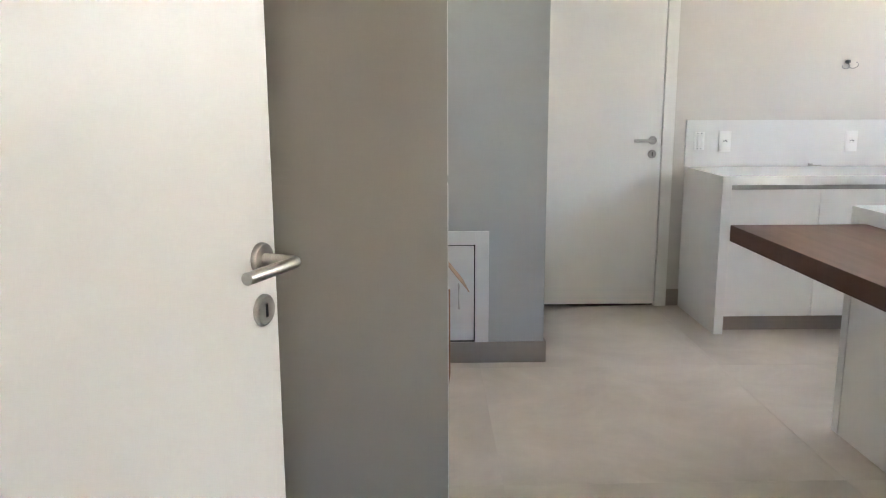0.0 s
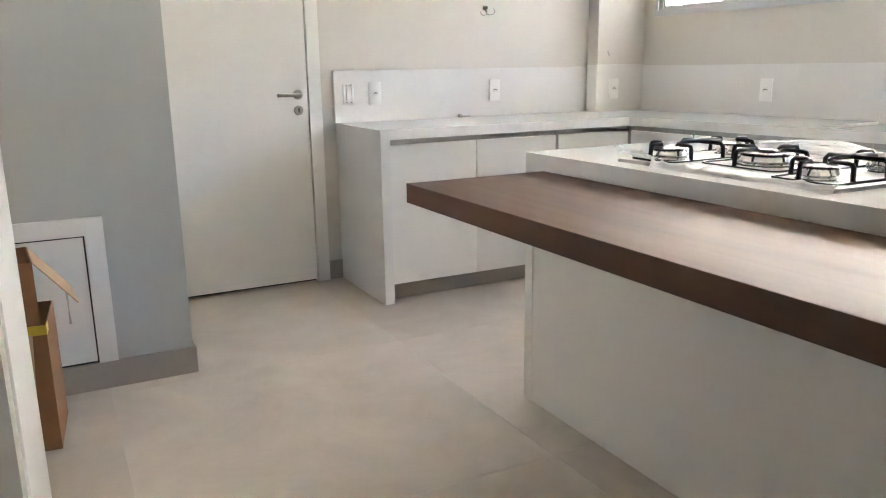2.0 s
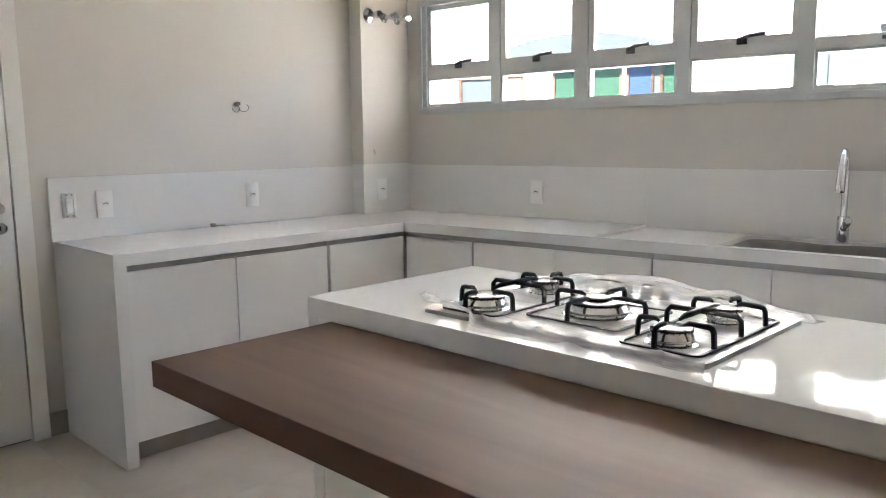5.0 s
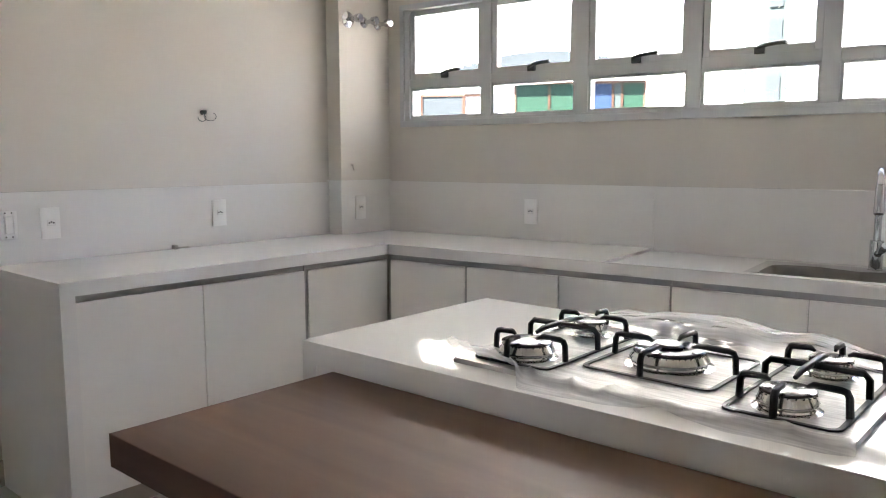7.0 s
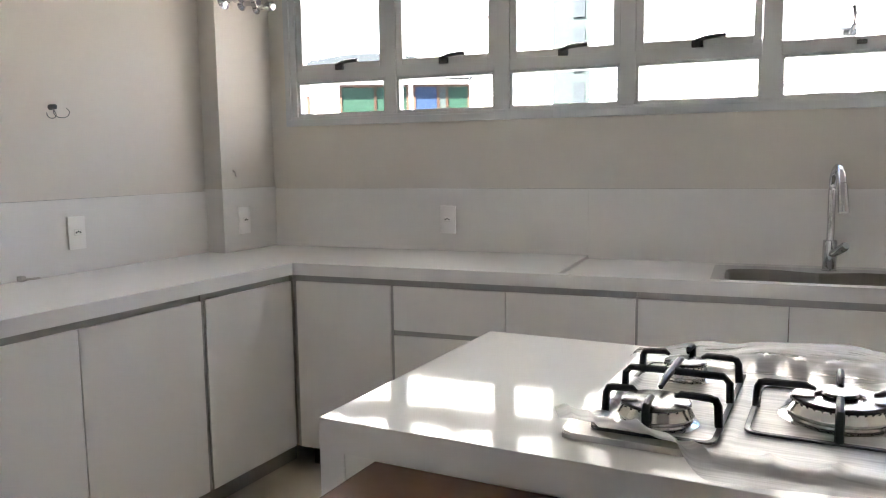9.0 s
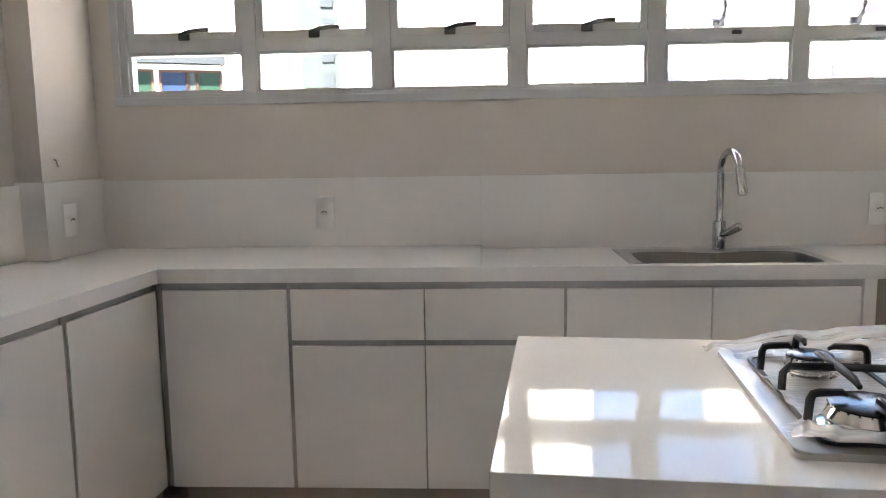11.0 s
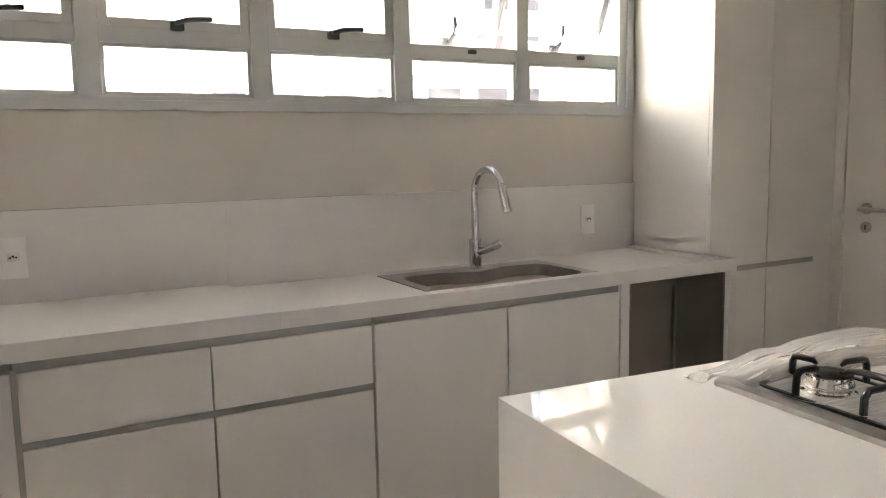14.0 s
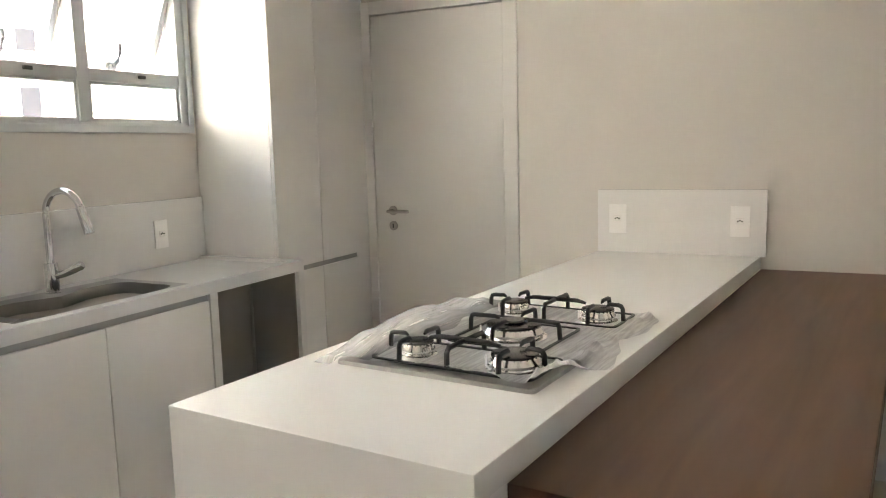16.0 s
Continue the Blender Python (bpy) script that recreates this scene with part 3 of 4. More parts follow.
# ---- outlets ----
def outlet(m, label="white socket outlet with a curved cover plate", plate=PLASTIC):
    """Plate in its x-z plane, facing -y."""
    o = thing("outlet", label, "outlet", m, "sockets")
    bm = bmesh.new()
    w, h = 0.038, 0.064
    rows = []
    for k in range(9):
        x = -w + 2 * w * k / 8
        y = -0.006 - 0.005 * (1 - (x / w) ** 2)
        rows.append([bm.verts.new((x, 0, -h)), bm.verts.new((x, y, -h)), bm.verts.new((x, y, h)), bm.verts.new((x, 0, h))])
    for a, b2 in zip(rows, rows[1:]):
        for k in range(3):
            bm.faces.new((a[k], a[k + 1], b2[k + 1], b2[k]))
    bm.faces.new(rows[0])
    bm.faces.new(rows[-1])
    part("cover_plate", bm, plate, o)
    # Rim box a tone darker than the plate, colouring in the recess shade.
    part("socket_rim_shade", boxes((-0.0161, 0.0161, -0.0122, -0.008, -0.0101, 0.0141)), SEAM, o)
    mod = part("socket", boxes((-0.015, 0.015, -0.0135, -0.009, -0.009, 0.013), bevel=0.002), plate, o)
    for x, z in ((-0.0085, 0.0015), (0.0, 0.0050), (0.0085, 0.0015)):
        bm = bmesh.new()
        lathe(bm, [(0.0, 0.0), (0.0034, 0.0), (0.0034, 0.001), (0, 0.001)], (x, -0.0135, z), "y", 10)
        part("hole", bm, DARK, mod)
    return o


outlet(pose(1.868, 4.86, 1.058))
outlet(pose(2.665, 4.86, 1.057))
outlet(pose(3.51, 4.757, 1.045))
outlet(EAST @ pose(1.066, -0.02, 1.045))
outlet(EAST @ pose(3.318, -0.02, 1.035))
# Taupe plate: the dimness of the deep bay is put into its colour.
outlet(EAST @ pose(3.255, -0.33, 0.735), label="socket outlet on the back of the appliance bay, coloured taupe for the shade there", plate=SKIRT)
outlet(EAST @ pose(4.172, -1.93, 1.060, 0, 0, -90))
outlet(EAST @ pose(4.172, -2.445, 1.056, 0, 0, -90))
o = thing("switch_frame", "white switch mounting frame without its cover", "switch", pose(1.708, 4.86, 1.06))
part("frame", boxes((-0.032, -0.018, -0.007, 0, -0.056, 0.056), (0.018, 0.032, -0.007, 0, -0.056, 0.056), (-0.018, 0.018, -0.007, 0, 0.036, 0.056), (-0.018, 0.018, -0.007, 0, -0.056, -0.036), bevel=0.002), PLASTIC, o)
part("module", boxes((-0.014, 0.014, -0.014, 0, -0.034, 0.036), bevel=0.003), PLASTIC, o)
for x in (-0.012, 0.012):
    for z in (-0.048, 0.048):
        bm = bmesh.new()
        lathe(bm, [(0.0, 0.0), (0.003, 0.0), (0.003, 0.001), (0, 0.001)], (x, -0.007, z), "y", 10)
        part("screw", bm, DARK, o)

# wires, pipe stub, valves
w = thing("wire_stub", "loose electrical wires curling out of a wall hole", "wires", pose(2.606, 4.88, 1.54))
bm = bmesh.new()
lathe(bm, [(0.0, 0.0), (0.011, 0.0), (0.011, 0.004), (0, 0.004)], (0, 0, 0), "y", 20)
part("hole", bm, DARK, w)
for cx, r, a0, a1, reach in ((0.022, 0.024, 150, 430, 0.03), (-0.03, 0.03, 20, -170, 0.045)):
    bm = bmesh.new()
    loop = [(0, -0.004, 0), (0, -0.02, -0.006)]
    for k in range(25):
        a = radians(a0 + (a1 - a0) * k / 24)
        loop.append((cx + r * math.cos(a) * 1.1, -0.02 - reach * k / 24, -0.022 + r * math.sin(a) * 0.75))
    tube(bm, loop, 0.0017, 6)
    part("wire", bm, HANDLE_GREY, w, smooth=True)
bm = bmesh.new()
box(bm, -0.012, 0.01, -0.028, -0.003, -0.008, 0.010, 0.004)
part("tape_wrap", bm, HANDLE_GREY, w)
p = thing("pipe_stub", "small metal gas pipe stub above the worktop", "pipe", pose(2.42, 4.86, 0.908))
bm = bmesh.new()
tube(bm, [(-0.008, 0, 0), (-0.008, -0.03, 0), (0.03, -0.04, 0.0), (0.05, -0.04, 0)], 0.004, 8)
box(bm, -0.016, 0.004, -0.03, -0.002, -0.0075, 0.012, 0.003)
part("stub", bm, SATIN, p)


def valve(x, big):
    v = thing("valve", "chrome shut-off valve with round flange on the column", "valve", pose(x, 4.775, 2.07), "valves")
    bm = bmesh.new()
    r = 0.043 if big else 0.030
    part("flange", lathe(bm, [(0.0, 0.0), (r, 0.0), (r, 0.003), (r * 0.55, 0.014), (0.014, 0.016), (0, 0.016)], (0, 0, 0), "y", 32), CHROME, v, smooth=True)
    bm = bmesh.new()
    part("stem", lathe(bm, [(0.0, 0.014), (0.012, 0.014), (0.012, 0.066), (0.02, 0.068), (0.022, 0.074), (0.022, 0.1), (0.018, 0.105), (0, 0.105)], (0, 0, 0), "y", 28), CHROME, v, smooth=True)


for x, big in ((3.455, True), (3.575, False), (3.68, False)):
    valve(x, big)
bm = bmesh.new()
tube(bm, [(3.468, 4.776, 1.283), (3.468, 4.765, 1.28), (3.468, 4.762, 1.262), (3.474, 4.762, 1.255)], 0.003, 8)
tagged(part("wall_hook", bm, SATIN), "small metal stub on the column", "hook")

# ---- sink and tap ----
sk = thing("sink", "brushed stainless steel inset sink with a kidney bowl", "sink", EAST)
def bowl_outline(x0, x1, y0, y1, inset, n=72):
    out = []
    for k in range(n):
        a = 2 * math.pi * k / n
        ca, sa = math.cos(a), math.sin(a)
        x = (x0 + x1) / 2 + (x1 - x0 - 2 * inset) / 2 * math.copysign(abs(ca) ** 0.32, ca)
        y = (y0 + y1) / 2 + (y1 - y0 - 2 * inset) / 2 * math.copysign(abs(sa) ** 0.32, sa)
        if sa > 0:
            y -= 0.062 * math.exp(-((x - 2.63) / 0.075) ** 2)
        out.append((x, y))
    return out


bm = bmesh.new()
n = 72


def square_at(a):
    ca, sa = math.cos(a), math.sin(a)
    k = 1 / max(abs(ca), abs(sa))
    return (2.610 + 0.365 * ca * k, -0.325 + 0.220 * sa * k)


ring0 = [bm.verts.new((*square_at(2 * math.pi * k / n), 0.8866)) for k in range(n)]
ring1 = [bm.verts.new((*square_at(2 * math.pi * k / n), 0.8895)) for k in range(n)]
bowl = bowl_outline(2.284, 2.936, -0.516, -0.178, 0.006, n)
ring2 = [bm.verts.new((x, y, 0.8890)) for x, y in bowl]
bowl2 = bowl_outline(2.284, 2.936, -0.516, -0.178, 0.014, n)
ring3 = [bm.verts.new((x, y, 0.878)) for x, y in bowl2]
bowl3 = bowl_outline(2.284, 2.936, -0.516, -0.178, 0.03, n)
ring4 = [bm.verts.new((x, y, 0.73)) for x, y in bowl3]
bowl4 = bowl_outline(2.284, 2.936, -0.516, -0.178, 0.06, n)
ring5 = [bm.verts.new((x, y, 0.712)) for x, y in bowl4]
for a, b2 in zip((ring0, ring1, ring2, ring3, ring4), (ring1, ring2, ring3, ring4, ring5)):
    for k in range(n):
        bm.faces.new((a[k], a[(k + 1) % n], b2[(k + 1) % n], b2[k]))
bm.faces.new(ring5)
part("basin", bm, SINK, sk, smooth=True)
bm = bmesh.new()
part("drain", lathe(bm, [(0.0, 0.0), (0.055, 0.0), (0.055, 0.004), (0.04, 0.005), (0.03, 0.001), (0, 0.001)], (2.61, -0.36, 0.7125), "z", 28), CHROME, sk, smooth=True)

FX, FY = 2.650, -0.150
tap = thing("tap", "tall chrome pull-out kitchen mixer tap on the sink", "tap", EAST @ pose(FX, FY, 0.8895, 0, 0, -84))
bm = bmesh.new()
part("tap_body", lathe(bm, [(0.0, 0.0), (0.027, 0.0), (0.027, 0.004), (0.0245, 0.006), (0.0245, 0.112), (0.022, 0.115), (0, 0.115)], seg=36), CHROME, tap, smooth=True)
bm = bmesh.new()
R = 0.085
pts = [(0, 0, 0.11), (0, 0, 0.2), (0, 0, 0.301)]
pts += [(R - R * math.cos(radians(a)), 0, 0.301 + R * math.sin(radians(a))) for a in range(10, 161, 10)]
tube(bm, pts, 0.0135, 18)
part("neck", bm, CHROME, tap, smooth=True)
bm = bmesh.new()
e0, d = Vector(pts[-1]), Vector((math.sin(radians(20)), 0, -math.cos(radians(20))))
tube(bm, [e0, e0 + d * 0.004, e0 + d * 0.006, e0 + d * 0.05, e0 + d * 0.105, e0 + d * 0.108], [0.0137, 0.0137, 0.0165, 0.0172, 0.0185, 0.017], 18)
part("spray_head", bm, CHROME, tap, smooth=True)
bm = bmesh.new()
tube(bm, [(0.02, 0.006, 0.066), (0.05, 0.012, 0.074), (0.075, 0.017, 0.084), (0.12, 0.026, 0.104), (0.128, 0.028, 0.108)], [0.014, 0.0145, 0.0155, 0.0165, 0.012], 16)
part("lever", bm, CHROME, tap, smooth=True)
# ---- cooktop ----
CX0, CX1, CY0, CY1, CZ = 1.711, 2.213, 1.808, 2.557, 0.910
hob = thing("cooktop", "steel five-burner gas cooktop still in protective film", "cooktop")
bm = bmesh.new()
slab(bm, rounded([(CX0, CY0), (CX1, CY0), (CX1, CY1), (CX0, CY1)], 0.018), CZ, CZ + 0.010)
bmesh.ops.bevel(bm, geom=[e for e in bm.edges if all(v.co.z > CZ + 0.009 for v in e.verts)], offset=0.003, segments=2, affect="EDGES")
part("steel_top", bm, STEEL, hob, smooth=True)
S0 = CZ + 0.010


def burner(x, y, r, double=False):
    bm = bmesh.new()
    lathe(bm, [(0.0, 0.0), (r * 1.42, 0.0), (r * 1.38, 0.003), (r * 1.18, 0.006), (r * 1.16, 0.009), (r * 1.02, 0.0095), (r * 1.02, 0.0125), (r * 1.22, 0.013), (r * 1.23, 0.016), (r * 1.05, 0.031), (0, 0.031)], (x, y, S0), "z", 48)
    b = part("burner", bm, BURNER, hob, "chrome burner base", True)
    bm = bmesh.new()
    if double:
        lathe(bm, [(r * 0.55, 0.030), (r * 1.10, 0.0312), (r * 1.11, 0.034), (r * 1.06, 0.0365), (r * 0.58, 0.0365), (r * 0.55, 0.034), (r * 0.55, 0.030)], (x, y, S0), "z", 40)
        lathe(bm, [(0, 0.028), (r * 0.40, 0.028), (r * 0.42, 0.040), (r * 0.36, 0.044), (0, 0.044)], (x, y, S0), "z", 32)
    else:
        lathe(bm, [(0, 0.030), (r * 1.11, 0.0312), (r * 1.13, 0.033), (r * 1.10, 0.0352), (r * 1.04, 0.036), (0, 0.0364)], (x, y, S0), "z", 40)
    part("cap", bm, CAP, b, "black enamel burner cap", True)
    k, slots = 22 if not double else 36, bmesh.new()
    for i in range(k):
        a = 2 * math.pi * i / k
        c0 = Vector((x + r * 1.10 * math.cos(a), y + r * 1.10 * math.sin(a), S0 + 0.0292))
        vs = bmesh.ops.create_cube(slots, size=1.0)["verts"]
        bmesh.ops.transform(slots, matrix=Matrix.Translation(c0) @ Matrix.Rotation(a, 4, "Z") @ Matrix.Rotation(radians(-28), 4, "Y") @ Matrix.Diagonal((0.0016, 0.0016, 0.0022, 1)), verts=vs)
    part("flame_slots", slots, DARK, b)
    bm = bmesh.new()
    lathe(bm, [(0, 0.0), (0.0025, 0.0), (0.0025, 0.026), (0, 0.028)], (x + r * 1.32, y + r * 0.4, S0), "z", 8)
    part("igniter", bm, PLASTIC, b)


NB, SB = 2.437, 1.929
for x, y, r, dbl in ((1.811, NB, 0.0465, False), (2.062, NB, 0.033, False), (1.811, SB, 0.039, False), (2.062, SB, 0.034, False), (1.937, 2.188, 0.062, True)):
    burner(x, y, r, dbl)

GZ0, GZ1 = S0 + 0.005, S0 + 0.047


def finger(bm, x, y, tx, ty, reach):
    """A prong that rises from the grate's ring and bends towards the burner."""
    d = Vector((tx - x, ty - y, 0)).normalized()
    p = Vector((x, y, 0))
    pts = [p + Vector((0, 0, GZ0)), p + Vector((0, 0, GZ1 - 0.010)) + d * 0.002, p + d * 0.006 + Vector((0, 0, GZ1 - 0.002)), p + d * 0.014 + Vector((0, 0, GZ1)), p + d * reach * 0.85 + Vector((0, 0, GZ1 + 0.001)), p + d * reach + Vector((0, 0, GZ1 - 0.004))]
    tube(bm, pts, [0.0062, 0.0062, 0.0062, 0.006, 0.0055, 0.003], 8)


def ring(bm, x0, x1, y0, y1):
    out = rounded([(x0, y0), (x1, y0), (x1, y1), (x0, y1)], 0.025)
    inn = rounded([(x0 + 0.008, y0 + 0.008), (x1 - 0.008, y0 + 0.008), (x1 - 0.008, y1 - 0.008), (x0 + 0.008, y1 - 0.008)], 0.018)
    m = len(out)
    v = [[bm.verts.new((p[0], p[1], z)) for p in o] for o, z in ((out, S0 + 0.001), (out, S0 + 0.0065), (inn, S0 + 0.0065), (inn, S0 + 0.001))]
    for a, b2 in zip(v, v[1:] + v[:1]):
        for k in range(m):
            bm.faces.new((a[k], a[(k + 1) % m], b2[(k + 1) % m], b2[k]))


def side_grate(yc):
    g = thing("grate", "black cast-iron pan support over two burners", "pan support", group="pan supports")
    x0, x1, y0, y1 = 1.734, 2.146, yc - 0.098, yc + 0.084
    bm = bmesh.new()
    ring(bm, x0, x1, y0, y1)
    part("ring", bm, IRON, g)
    for xb in (1.811, 2.062):
        for ys in (y0 + 0.006, y1 - 0.006):
            bm = bmesh.new()
            finger(bm, xb, ys, xb, yc, abs(yc - ys) - 0.028)
            part("prong", bm, IRON, g, smooth=True)
    for xs, xb in ((x0 + 0.006, 1.811), (x1 - 0.006, 2.062)):
        bm = bmesh.new()
        finger(bm, xs, yc, xb, yc, abs(xb - xs) - 0.026)
        part("prong", bm, IRON, g, smooth=True)
    xm = 1.9365
    bm = bmesh.new()
    tube(bm, [(xm, y0 + 0.006, GZ0), (xm, y0 + 0.007, GZ1 - 0.01), (xm, y0 + 0.016, GZ1), (xm, yc, GZ1 + 0.001), (xm, y1 - 0.016, GZ1), (xm, y1 - 0.007, GZ1 - 0.01), (xm, y1 - 0.006, GZ0)], 0.0062, 8)
    part("bridge", bm, IRON, g, smooth=True)
    bm = bmesh.new()
    tube(bm, [(1.846, yc, GZ1 - 0.002), (1.87, yc, GZ1 + 0.003), (xm, yc, GZ1 + 0.003), (2.0, yc, GZ1 + 0.003), (2.028, yc, GZ1 - 0.002)], [0.004, 0.006, 0.0065, 0.006, 0.004], 8)
    part("cross_bar", bm, IRON, g, smooth=True)


side_grate(NB)
side_grate(SB)
g = thing("grate", "black cast-iron pan support over the large centre burner", "pan support", group="pan supports")
bm = bmesh.new()
x0, x1, y0, y1, xc, yc = 1.806, 2.068, 2.052, 2.312, 1.937, 2.188
ring(bm, x0, x1, y0, y1)
part("ring", bm, IRON, g)
for xs, ys in ((x0 + 0.006, yc), (x1 - 0.006, yc), (xc, y0 + 0.006), (xc, y1 - 0.006)):
    bm = bmesh.new()
    finger(bm, xs, ys, xc, yc, 0.085)
    part("prong", bm, IRON, g, smooth=True)
for y in (2.312, 2.254, 2.197, 2.142):
    bm = bmesh.new()
    lathe(bm, [(0, 0.0), (0.020, 0.0), (0.020, 0.004), (0.0155, 0.007), (0.0145, 0.026), (0.012, 0.029), (0, 0.029)], (2.183, y, S0), "z", 28)
    box(bm, 2.183 - 0.016, 2.183 + 0.016, y - 0.0035, y + 0.0035, S0 + 0.020, S0 + 0.031, 0.0015)
    part("knob", bm, SATIN, hob, "steel control knob under the film", True)

# wrinkled film over the steel, lying under the pan supports, its hem folded at one corner
NX, NY = 200, 250


def smooth_step(a, b2, x):
    s = min(1, max(0, (x - a) / (b2 - a)))
    return s * s * (3 - 2 * s)


def blend(stops, v):
    """Glides through (place, value) stops."""
    for (a, p), (b2, q) in zip(stops, stops[1:]):
        if v <= b2:
            return p + (q - p) * smooth_step(a, b2, v)
    return stops[-1][1]


def hem_west(y):
    return blend(((1.75, 1.705), (1.86, 1.668), (1.97, 1.664), (2.09, 1.692), (2.20, 1.660), (2.325, 1.634), (2.40, 1.702), (2.47, 1.713), (2.57, 1.706)), y) + 0.004 * noise.noise((y * 14, 0, 3))


def hem_north(x):
    return blend(((1.64, 2.562), (1.72, 2.560), (1.79, 2.520), (2.05, 2.524), (2.15, 2.540), (2.22, 2.574), (2.30, 2.57)), x) + 0.008 * noise.noise((x * 16, 1, 0))


BURNERS = ((1.811, NB, 0.060), (2.062, NB, 0.045), (1.811, SB, 0.051), (2.062, SB, 0.045), (1.937, 2.188, 0.080))


def film_z(x, y):
    def nz(sx, sy, k):
        return noise.noise((x * sx, y * sy, k))
    u = x + 0.16 * y + 0.05 * nz(5, 5, 2)
    ripple = 0.00014 * math.sin(u * 420) * max(0, 0.35 + nz(6, 6, 6))
    loose = smooth_step(0.0, 0.03, 1.745 - x) + smooth_step(0, 0.03, x - 2.15) + smooth_step(2.315, 2.325, y) * (1 - smooth_step(2.333, 2.341, y))
    z = S0 + 0.0028 + ripple + 0.0012 * abs(nz(24, 15, 8)) + min(1, loose) * 0.007 * max(0, 0.2 + nz(7, 7, 7)) + smooth_step(0.0, 0.03, 1.745 - x) * 0.009 * (1 - min(1, 3 * abs(nz(13, 9, 11)))) ** 2
    z += 0.007 * smooth_step(2.502, 2.512, y) * (1 - smooth_step(1.98, 2.06, x)) * (1 + 0.5 * nz(30, 10, 9))
    z += 0.022 * math.exp(-((x - hem_west(y)) / 0.014) ** 2) * smooth_step(2.30, 2.40, y)
    tent = smooth_step(2.105, 2.165, x) * (1 - smooth_step(2.225, 2.285, x))
    along = smooth_step(1.82, 2.02, y) * (1 - smooth_step(2.34, 2.54, y))
    z += tent * along * (0.038 + 0.012 * nz(7, 9, 1) + 0.0015 * nz(9, 22, 4))
    z += 0.010 * math.exp(-((x - 2.235) / 0.03) ** 2) * max(0, 0.25 + nz(4, 8, 5))
    drop = smooth_step(0, 0.028, CX0 - x) * (1 - smooth_step(2.34, 2.42, y)) + smooth_step(0, 0.05, x - CX1 - 0.02) + smooth_step(0, 0.02, y - CY1) * smooth_step(1.74, 1.80, x) + smooth_step(0, 0.02, CY0 - y)
    lying = CZ + 0.0012 + ripple * 0.7 + 0.006 * max(0, nz(8, 5, 3))
    k = min(1, drop)
    return max(z * (1 - k) + lying * k, CZ + 0.001)


film_thing = thing("protective_film", "crumpled translucent protective film over the cooktop", "plastic film")
grid = {}
for i in range(NX):
    for j in range(NY):
        u, v = i / (NX - 1), j / (NY - 1)
        xe = 1.66 + 0.60 * u
        south = blend(((1.66, 1.80), (1.72, 1.812), (1.79, 1.842), (2.05, 1.836), (2.17, 1.80), (2.26, 1.775)), xe) + 0.012 * noise.noise((xe * 11, 6, 0))
        y = south + v * (hem_north(xe) - south)
        x = hem_west(y) + u * (2.262 + 0.018 * noise.noise((y * 8, 4, 0)) - hem_west(y))
        grid[i, j] = (x, y)
LOOSE = 26
for name, i0, i1, mat in (("loose_edge", 0, LOOSE, FILM), ("sheet", LOOSE, 152, FILM), ("stretched_cover", 152, NX - 1, FILM_CLEAR)):
    film, verts = bmesh.new(), {}
    for i in range(i0, i1):
        for j in range(NY - 1):
            cs = [(i, j), (i + 1, j), (i + 1, j + 1), (i, j + 1)]
            mx, my = (sum(grid[c][k] for c in cs) / 4 for k in (0, 1))
            if any(math.hypot(mx - bx, my - by) < br for bx, by, br in BURNERS):
                continue
            for c in cs:
                if c not in verts:
                    verts[c] = film.verts.new((*grid[c], film_z(*grid[c])))
            film.faces.new([verts[c] for c in cs])
    part(name, film, mat, film_thing, smooth=True)

# ---- outside ----
BWHITE = material("white render", (0.74, 0.72, 0.69), 0.8, vary=0.05, grain=4, blotch=0.2, bump=0.02)
BGREEN = material("green tinted glass", (0.0035, 0.0125, 0.0075), 0.5, vary=0.2, grain=1.5, blotch=0.3, bump=0.0, spec=0.1)
BBLUE = material("blue tinted glass", (0.004, 0.0095, 0.022), 0.5, vary=0.2, grain=1.5, blotch=0.3, bump=0.0, spec=0.1)
BPALE = material("pale green panel", (0.016, 0.021, 0.0195), 0.5, vary=0.2, grain=1.5, blotch=0.3, bump=0.0, spec=0.1)
BGLASS = material("window glass", (0.10, 0.10, 0.105), 0.5, vary=0.2, grain=1.5, blotch=0.3, bump=0.0, spec=0.1)
BSLATE = material("blue grey slate", (0.013, 0.016, 0.018), 0.8, vary=0.15, grain=4, blotch=0.4, bump=0.02, spec=0.1)
BSALMON = material("salmon timber frame", (0.034, 0.019, 0.013), 0.8, vary=0.1, spec=0.1)
BBEIGE = material("beige render", (0.42, 0.35, 0.285), 0.8, vary=0.05, grain=4, blotch=0.2, bump=0.02)
BROSE = material("rosy render", (0.62, 0.51, 0.45), 0.8, vary=0.05, grain=4, blotch=0.2, bump=0.02)
BRED = material("red canvas", (0.50, 0.10, 0.08), 0.8, vary=0.1)
GROUND = material("street asphalt and yards", (0.16, 0.16, 0.15), 0.9, vary=0.25, grain=0.6, blotch=0.05)
structure("ground", boxes((-900, 900, -900, 900, -18.2, -18)), GROUND, "distant street level far below", "ground")


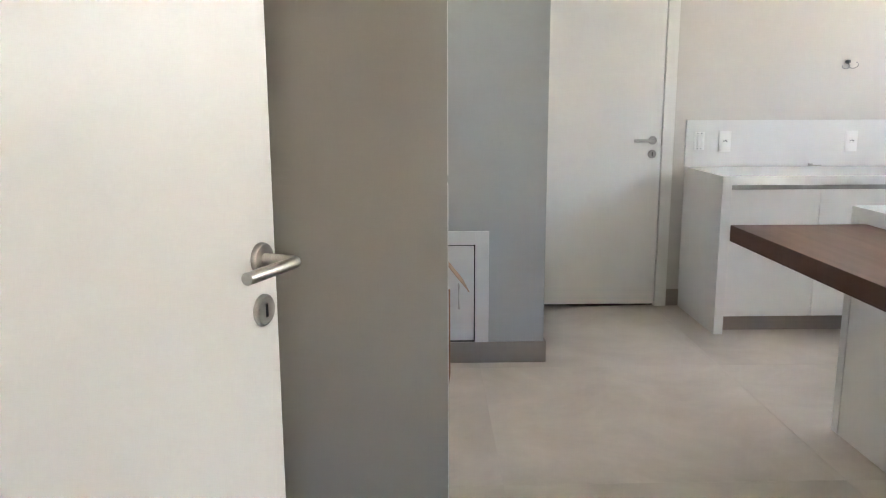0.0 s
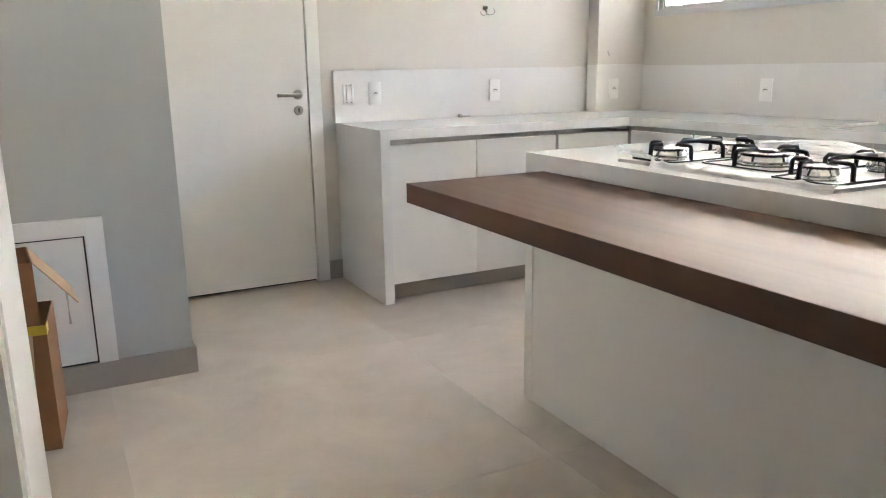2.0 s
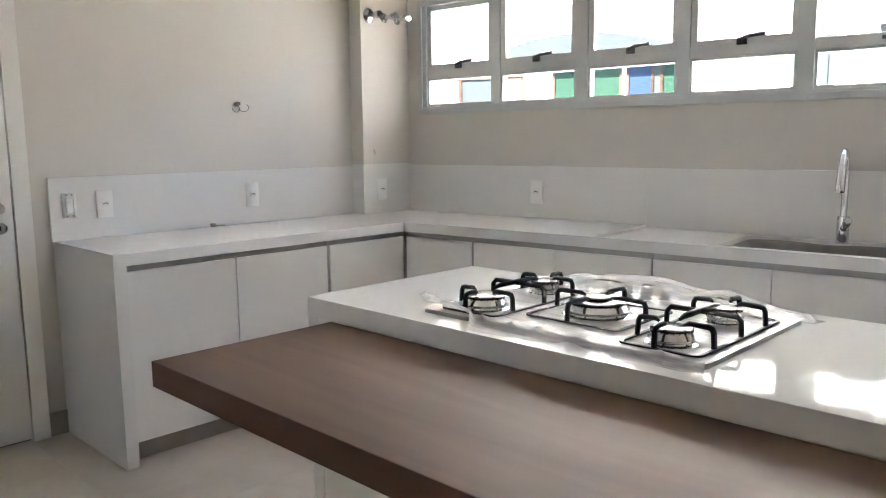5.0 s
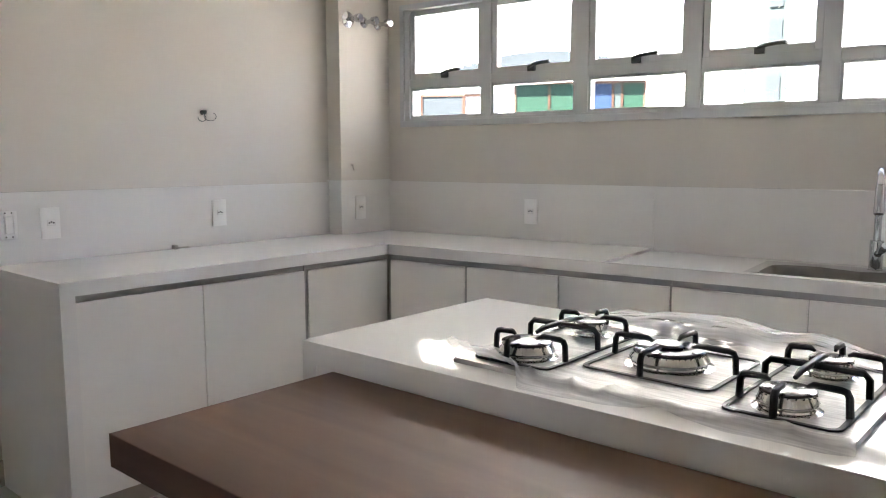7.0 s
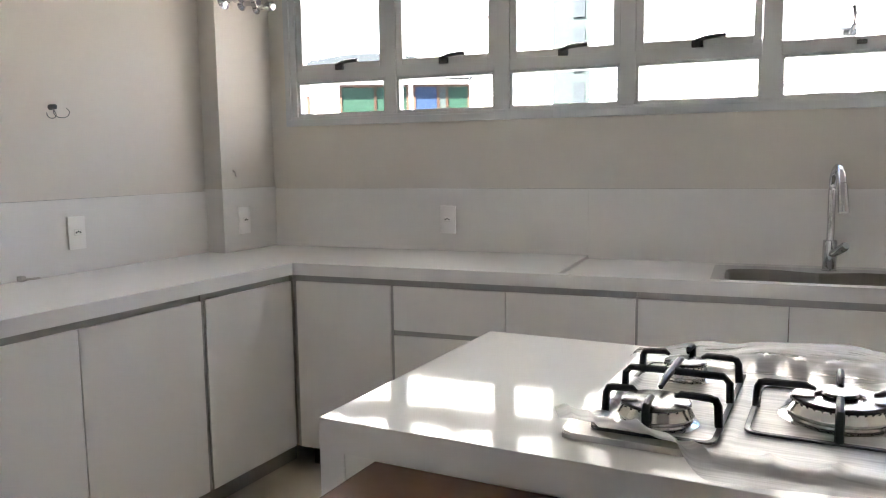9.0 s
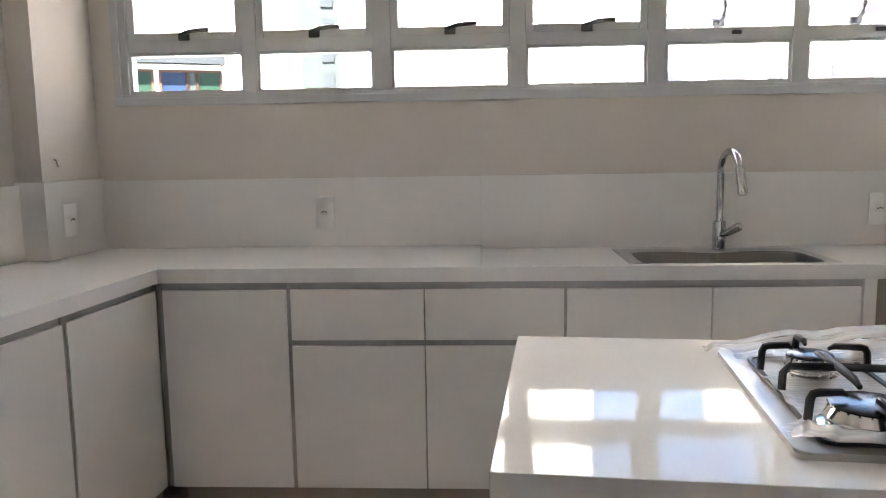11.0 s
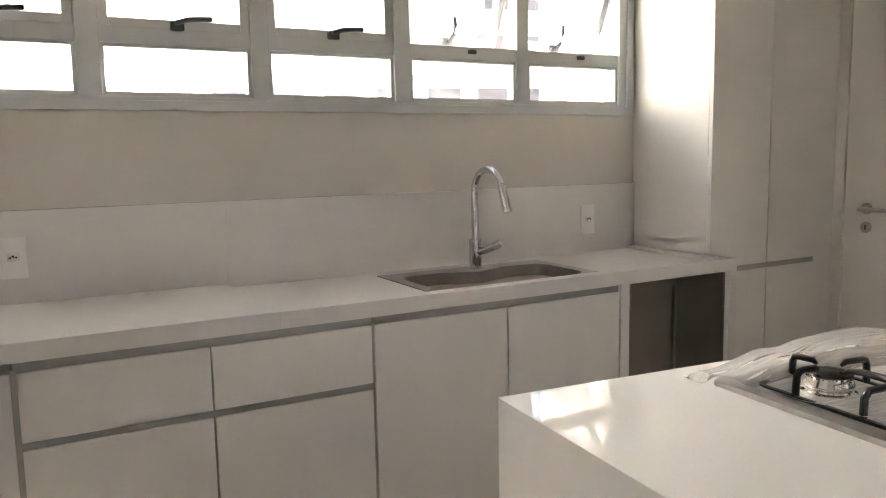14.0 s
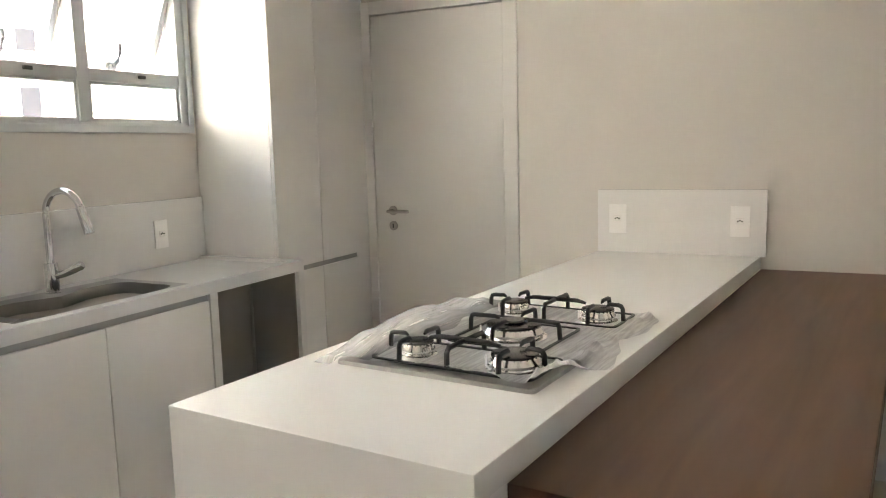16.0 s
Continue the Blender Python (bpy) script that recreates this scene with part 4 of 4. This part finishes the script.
def building(label, x, y, rz, w, d, top, wall, pane, floors, cols, balcony=False):
    """Facade looks to local -x."""
    c = thing("building", label, "building", pose(x, y, -18, 0, 0, rz), "buildings across the street")
    h = top + 18
    part("wall", boxes((0, d, -w / 2, w / 2, 0, h)), wall, c)
    part("roof", boxes((-0.2, d + 0.2, -w / 2 - 0.2, w / 2 + 0.2, h, h + 0.35)), BWHITE, c)
    sh, sw = h / floors, w / cols
    for f in range(floors):
        if (f + 1) * sh < 12:
            continue
        for k in range(cols):
            yc = -w / 2 + sw * (k + 0.5)
            part("window", boxes((-0.06, 0.02, yc - sw * 0.32, yc + sw * 0.32, f * sh + sh * 0.28, f * sh + sh * 0.80)), pane, c)
        if balcony:
            part("balcony", boxes((-1.1, 0, -w * 0.3, w * 0.3, f * sh + 0.05, f * sh + 0.25), (-1.1, -1.0, -w * 0.3, w * 0.3, f * sh + 0.25, f * sh + 1.2)), BWHITE, c)
    return c


low = thing("building", "low building with green and blue glass bays under a curved roof", "building", pose(22.2, 17.35, -18, 0, 0, 31), "buildings across the street")
part("wall", boxes((0, 8, -4.5, 5.0, 0, 22.2)), BWHITE, low)
bm = bmesh.new()
for k in range(24):
    y0, y1 = -4.6 + 6.4 * k / 24, -4.6 + 6.4 * (k + 1) / 24
    z0 = 22.2 + 0.55 * math.sin(math.pi * k / 24)
    box(bm, -0.5, 8, y0, y1, 22.0, z0 + 0.05)
part("roof", bm, BSLATE, low)
for a, c, z0, z1, mat in ((-4.45, -3.8, 20.1, 21.75, BGREEN), (-3.72, -3.5, 20.1, 21.75, BPALE), (-3.42, -2.7, 20.1, 21.75, BBLUE), (-2.4, -1.4, 20.1, 21.75, BGREEN), (-1.32, -0.25, 20.1, 21.75, BGREEN), (0.9, 1.5, 20.4, 21.4, BGLASS), (1.6, 3.0, 20.4, 21.4, BSLATE), (3.1, 4.3, 20.4, 21.4, BGLASS), (-4.4, 1.7, 17.6, 19.4, BGREEN)):
    bay_win = part("window", boxes((-0.08, 0.02, a, c, z0, z1)), mat, low)
    part("frame", boxes((-0.12, 0.0, a - 0.08, a, z0, z1), (-0.12, 0.0, c, c + 0.08, z0, z1), (-0.12, 0.0, a - 0.08, c + 0.08, z1, z1 + 0.08)), BSALMON, bay_win)
slim = thing("building", "slim pale green stair tower", "building", pose(43.7, 16.1, -18, 0, 0, 17), "buildings across the street")
part("wall", boxes((0, 5, -1.05, 1.05, 0, 46)), BPALE, slim)
for k in range(15):
    part("window", boxes((-0.1, 0.02, -0.75, -0.1, 3 * k + 0.2, 3 * k + 2.6)), BSLATE, slim)
block = building("low white apartment block with small windows", 42, -8.5, -8, 26, 12, 11.5, BWHITE, BGLASS, 10, 9, True)
part("roof_house", boxes((1, 6, 0.2, 3.2, 29.85, 34.2)), BWHITE, block)
slab_block = thing("building", "tall white apartment slab with floor bands and a blank sunlit gable", "building", pose(55, 26, -18, 0, 0, 6), "buildings across the street")
part("wall", boxes((0, 14, -26, 26, 0, 60)), BWHITE, slab_block)
part("roof", boxes((-0.3, 14.3, -26.3, 26.3, 60, 60.6)), BWHITE, slab_block)
for k in range(6, 20):
    part("floor_band", boxes((-0.18, 0, -26, 26, 3 * k, 3 * k + 0.22)), BWHITE, slab_block)
    for y in (-21.5, 4.0, 16.0):
        part("window", boxes((-0.05, 0.02, y - 0.6, y + 0.6, 3 * k + 1.0, 3 * k + 2.3)), BBEIGE, slab_block)
tower_block = building("rosy beige apartment tower with balconies and a red awning", 25.5, -18.5, -38, 13, 12, 30, BROSE, BGLASS, 16, 5, True)
part("awning", boxes((-0.9, 0, 5.3, 6.3, 21.6, 22.6)), BRED, tower_block, "red canvas awning")

building("white apartment block further up the street", 31, 47, 37, 34, 12, 24, BWHITE, BBEIGE, 14, 11)
# Unseen block, added as a warm reflector beyond the hall window.
building("unseen beige block added to bounce warm light into the hall", 9, -24, -45, 22, 10, 8, BBEIGE, BGLASS, 8, 7)

# ---- floor tiles ----
TW = 1.2
mesh = None
tiles = [(i, j) for i in range(-2, 4) for j in range(-5, 4)]
for i, j in tiles:
    x, y = 0.268 + TW * i, 0.115 + TW * j
    if x > 4.4 or y > 4.95 or x + TW < -1.7 or y + TW < -2.7:
        continue
    if mesh is None:
        bm = boxes((0.0005, TW - 0.0005, 0.0005, TW - 0.0005, -0.001, 0.0))
        mesh = bpy.data.meshes.new("tile")
        finish(bm).to_mesh(mesh)
        bm.free()
        mesh.materials.append(TILE)
    ob = new("tile", mesh)
    ob.parent = floor
    ob.matrix_basis = pose(x, y, 0)
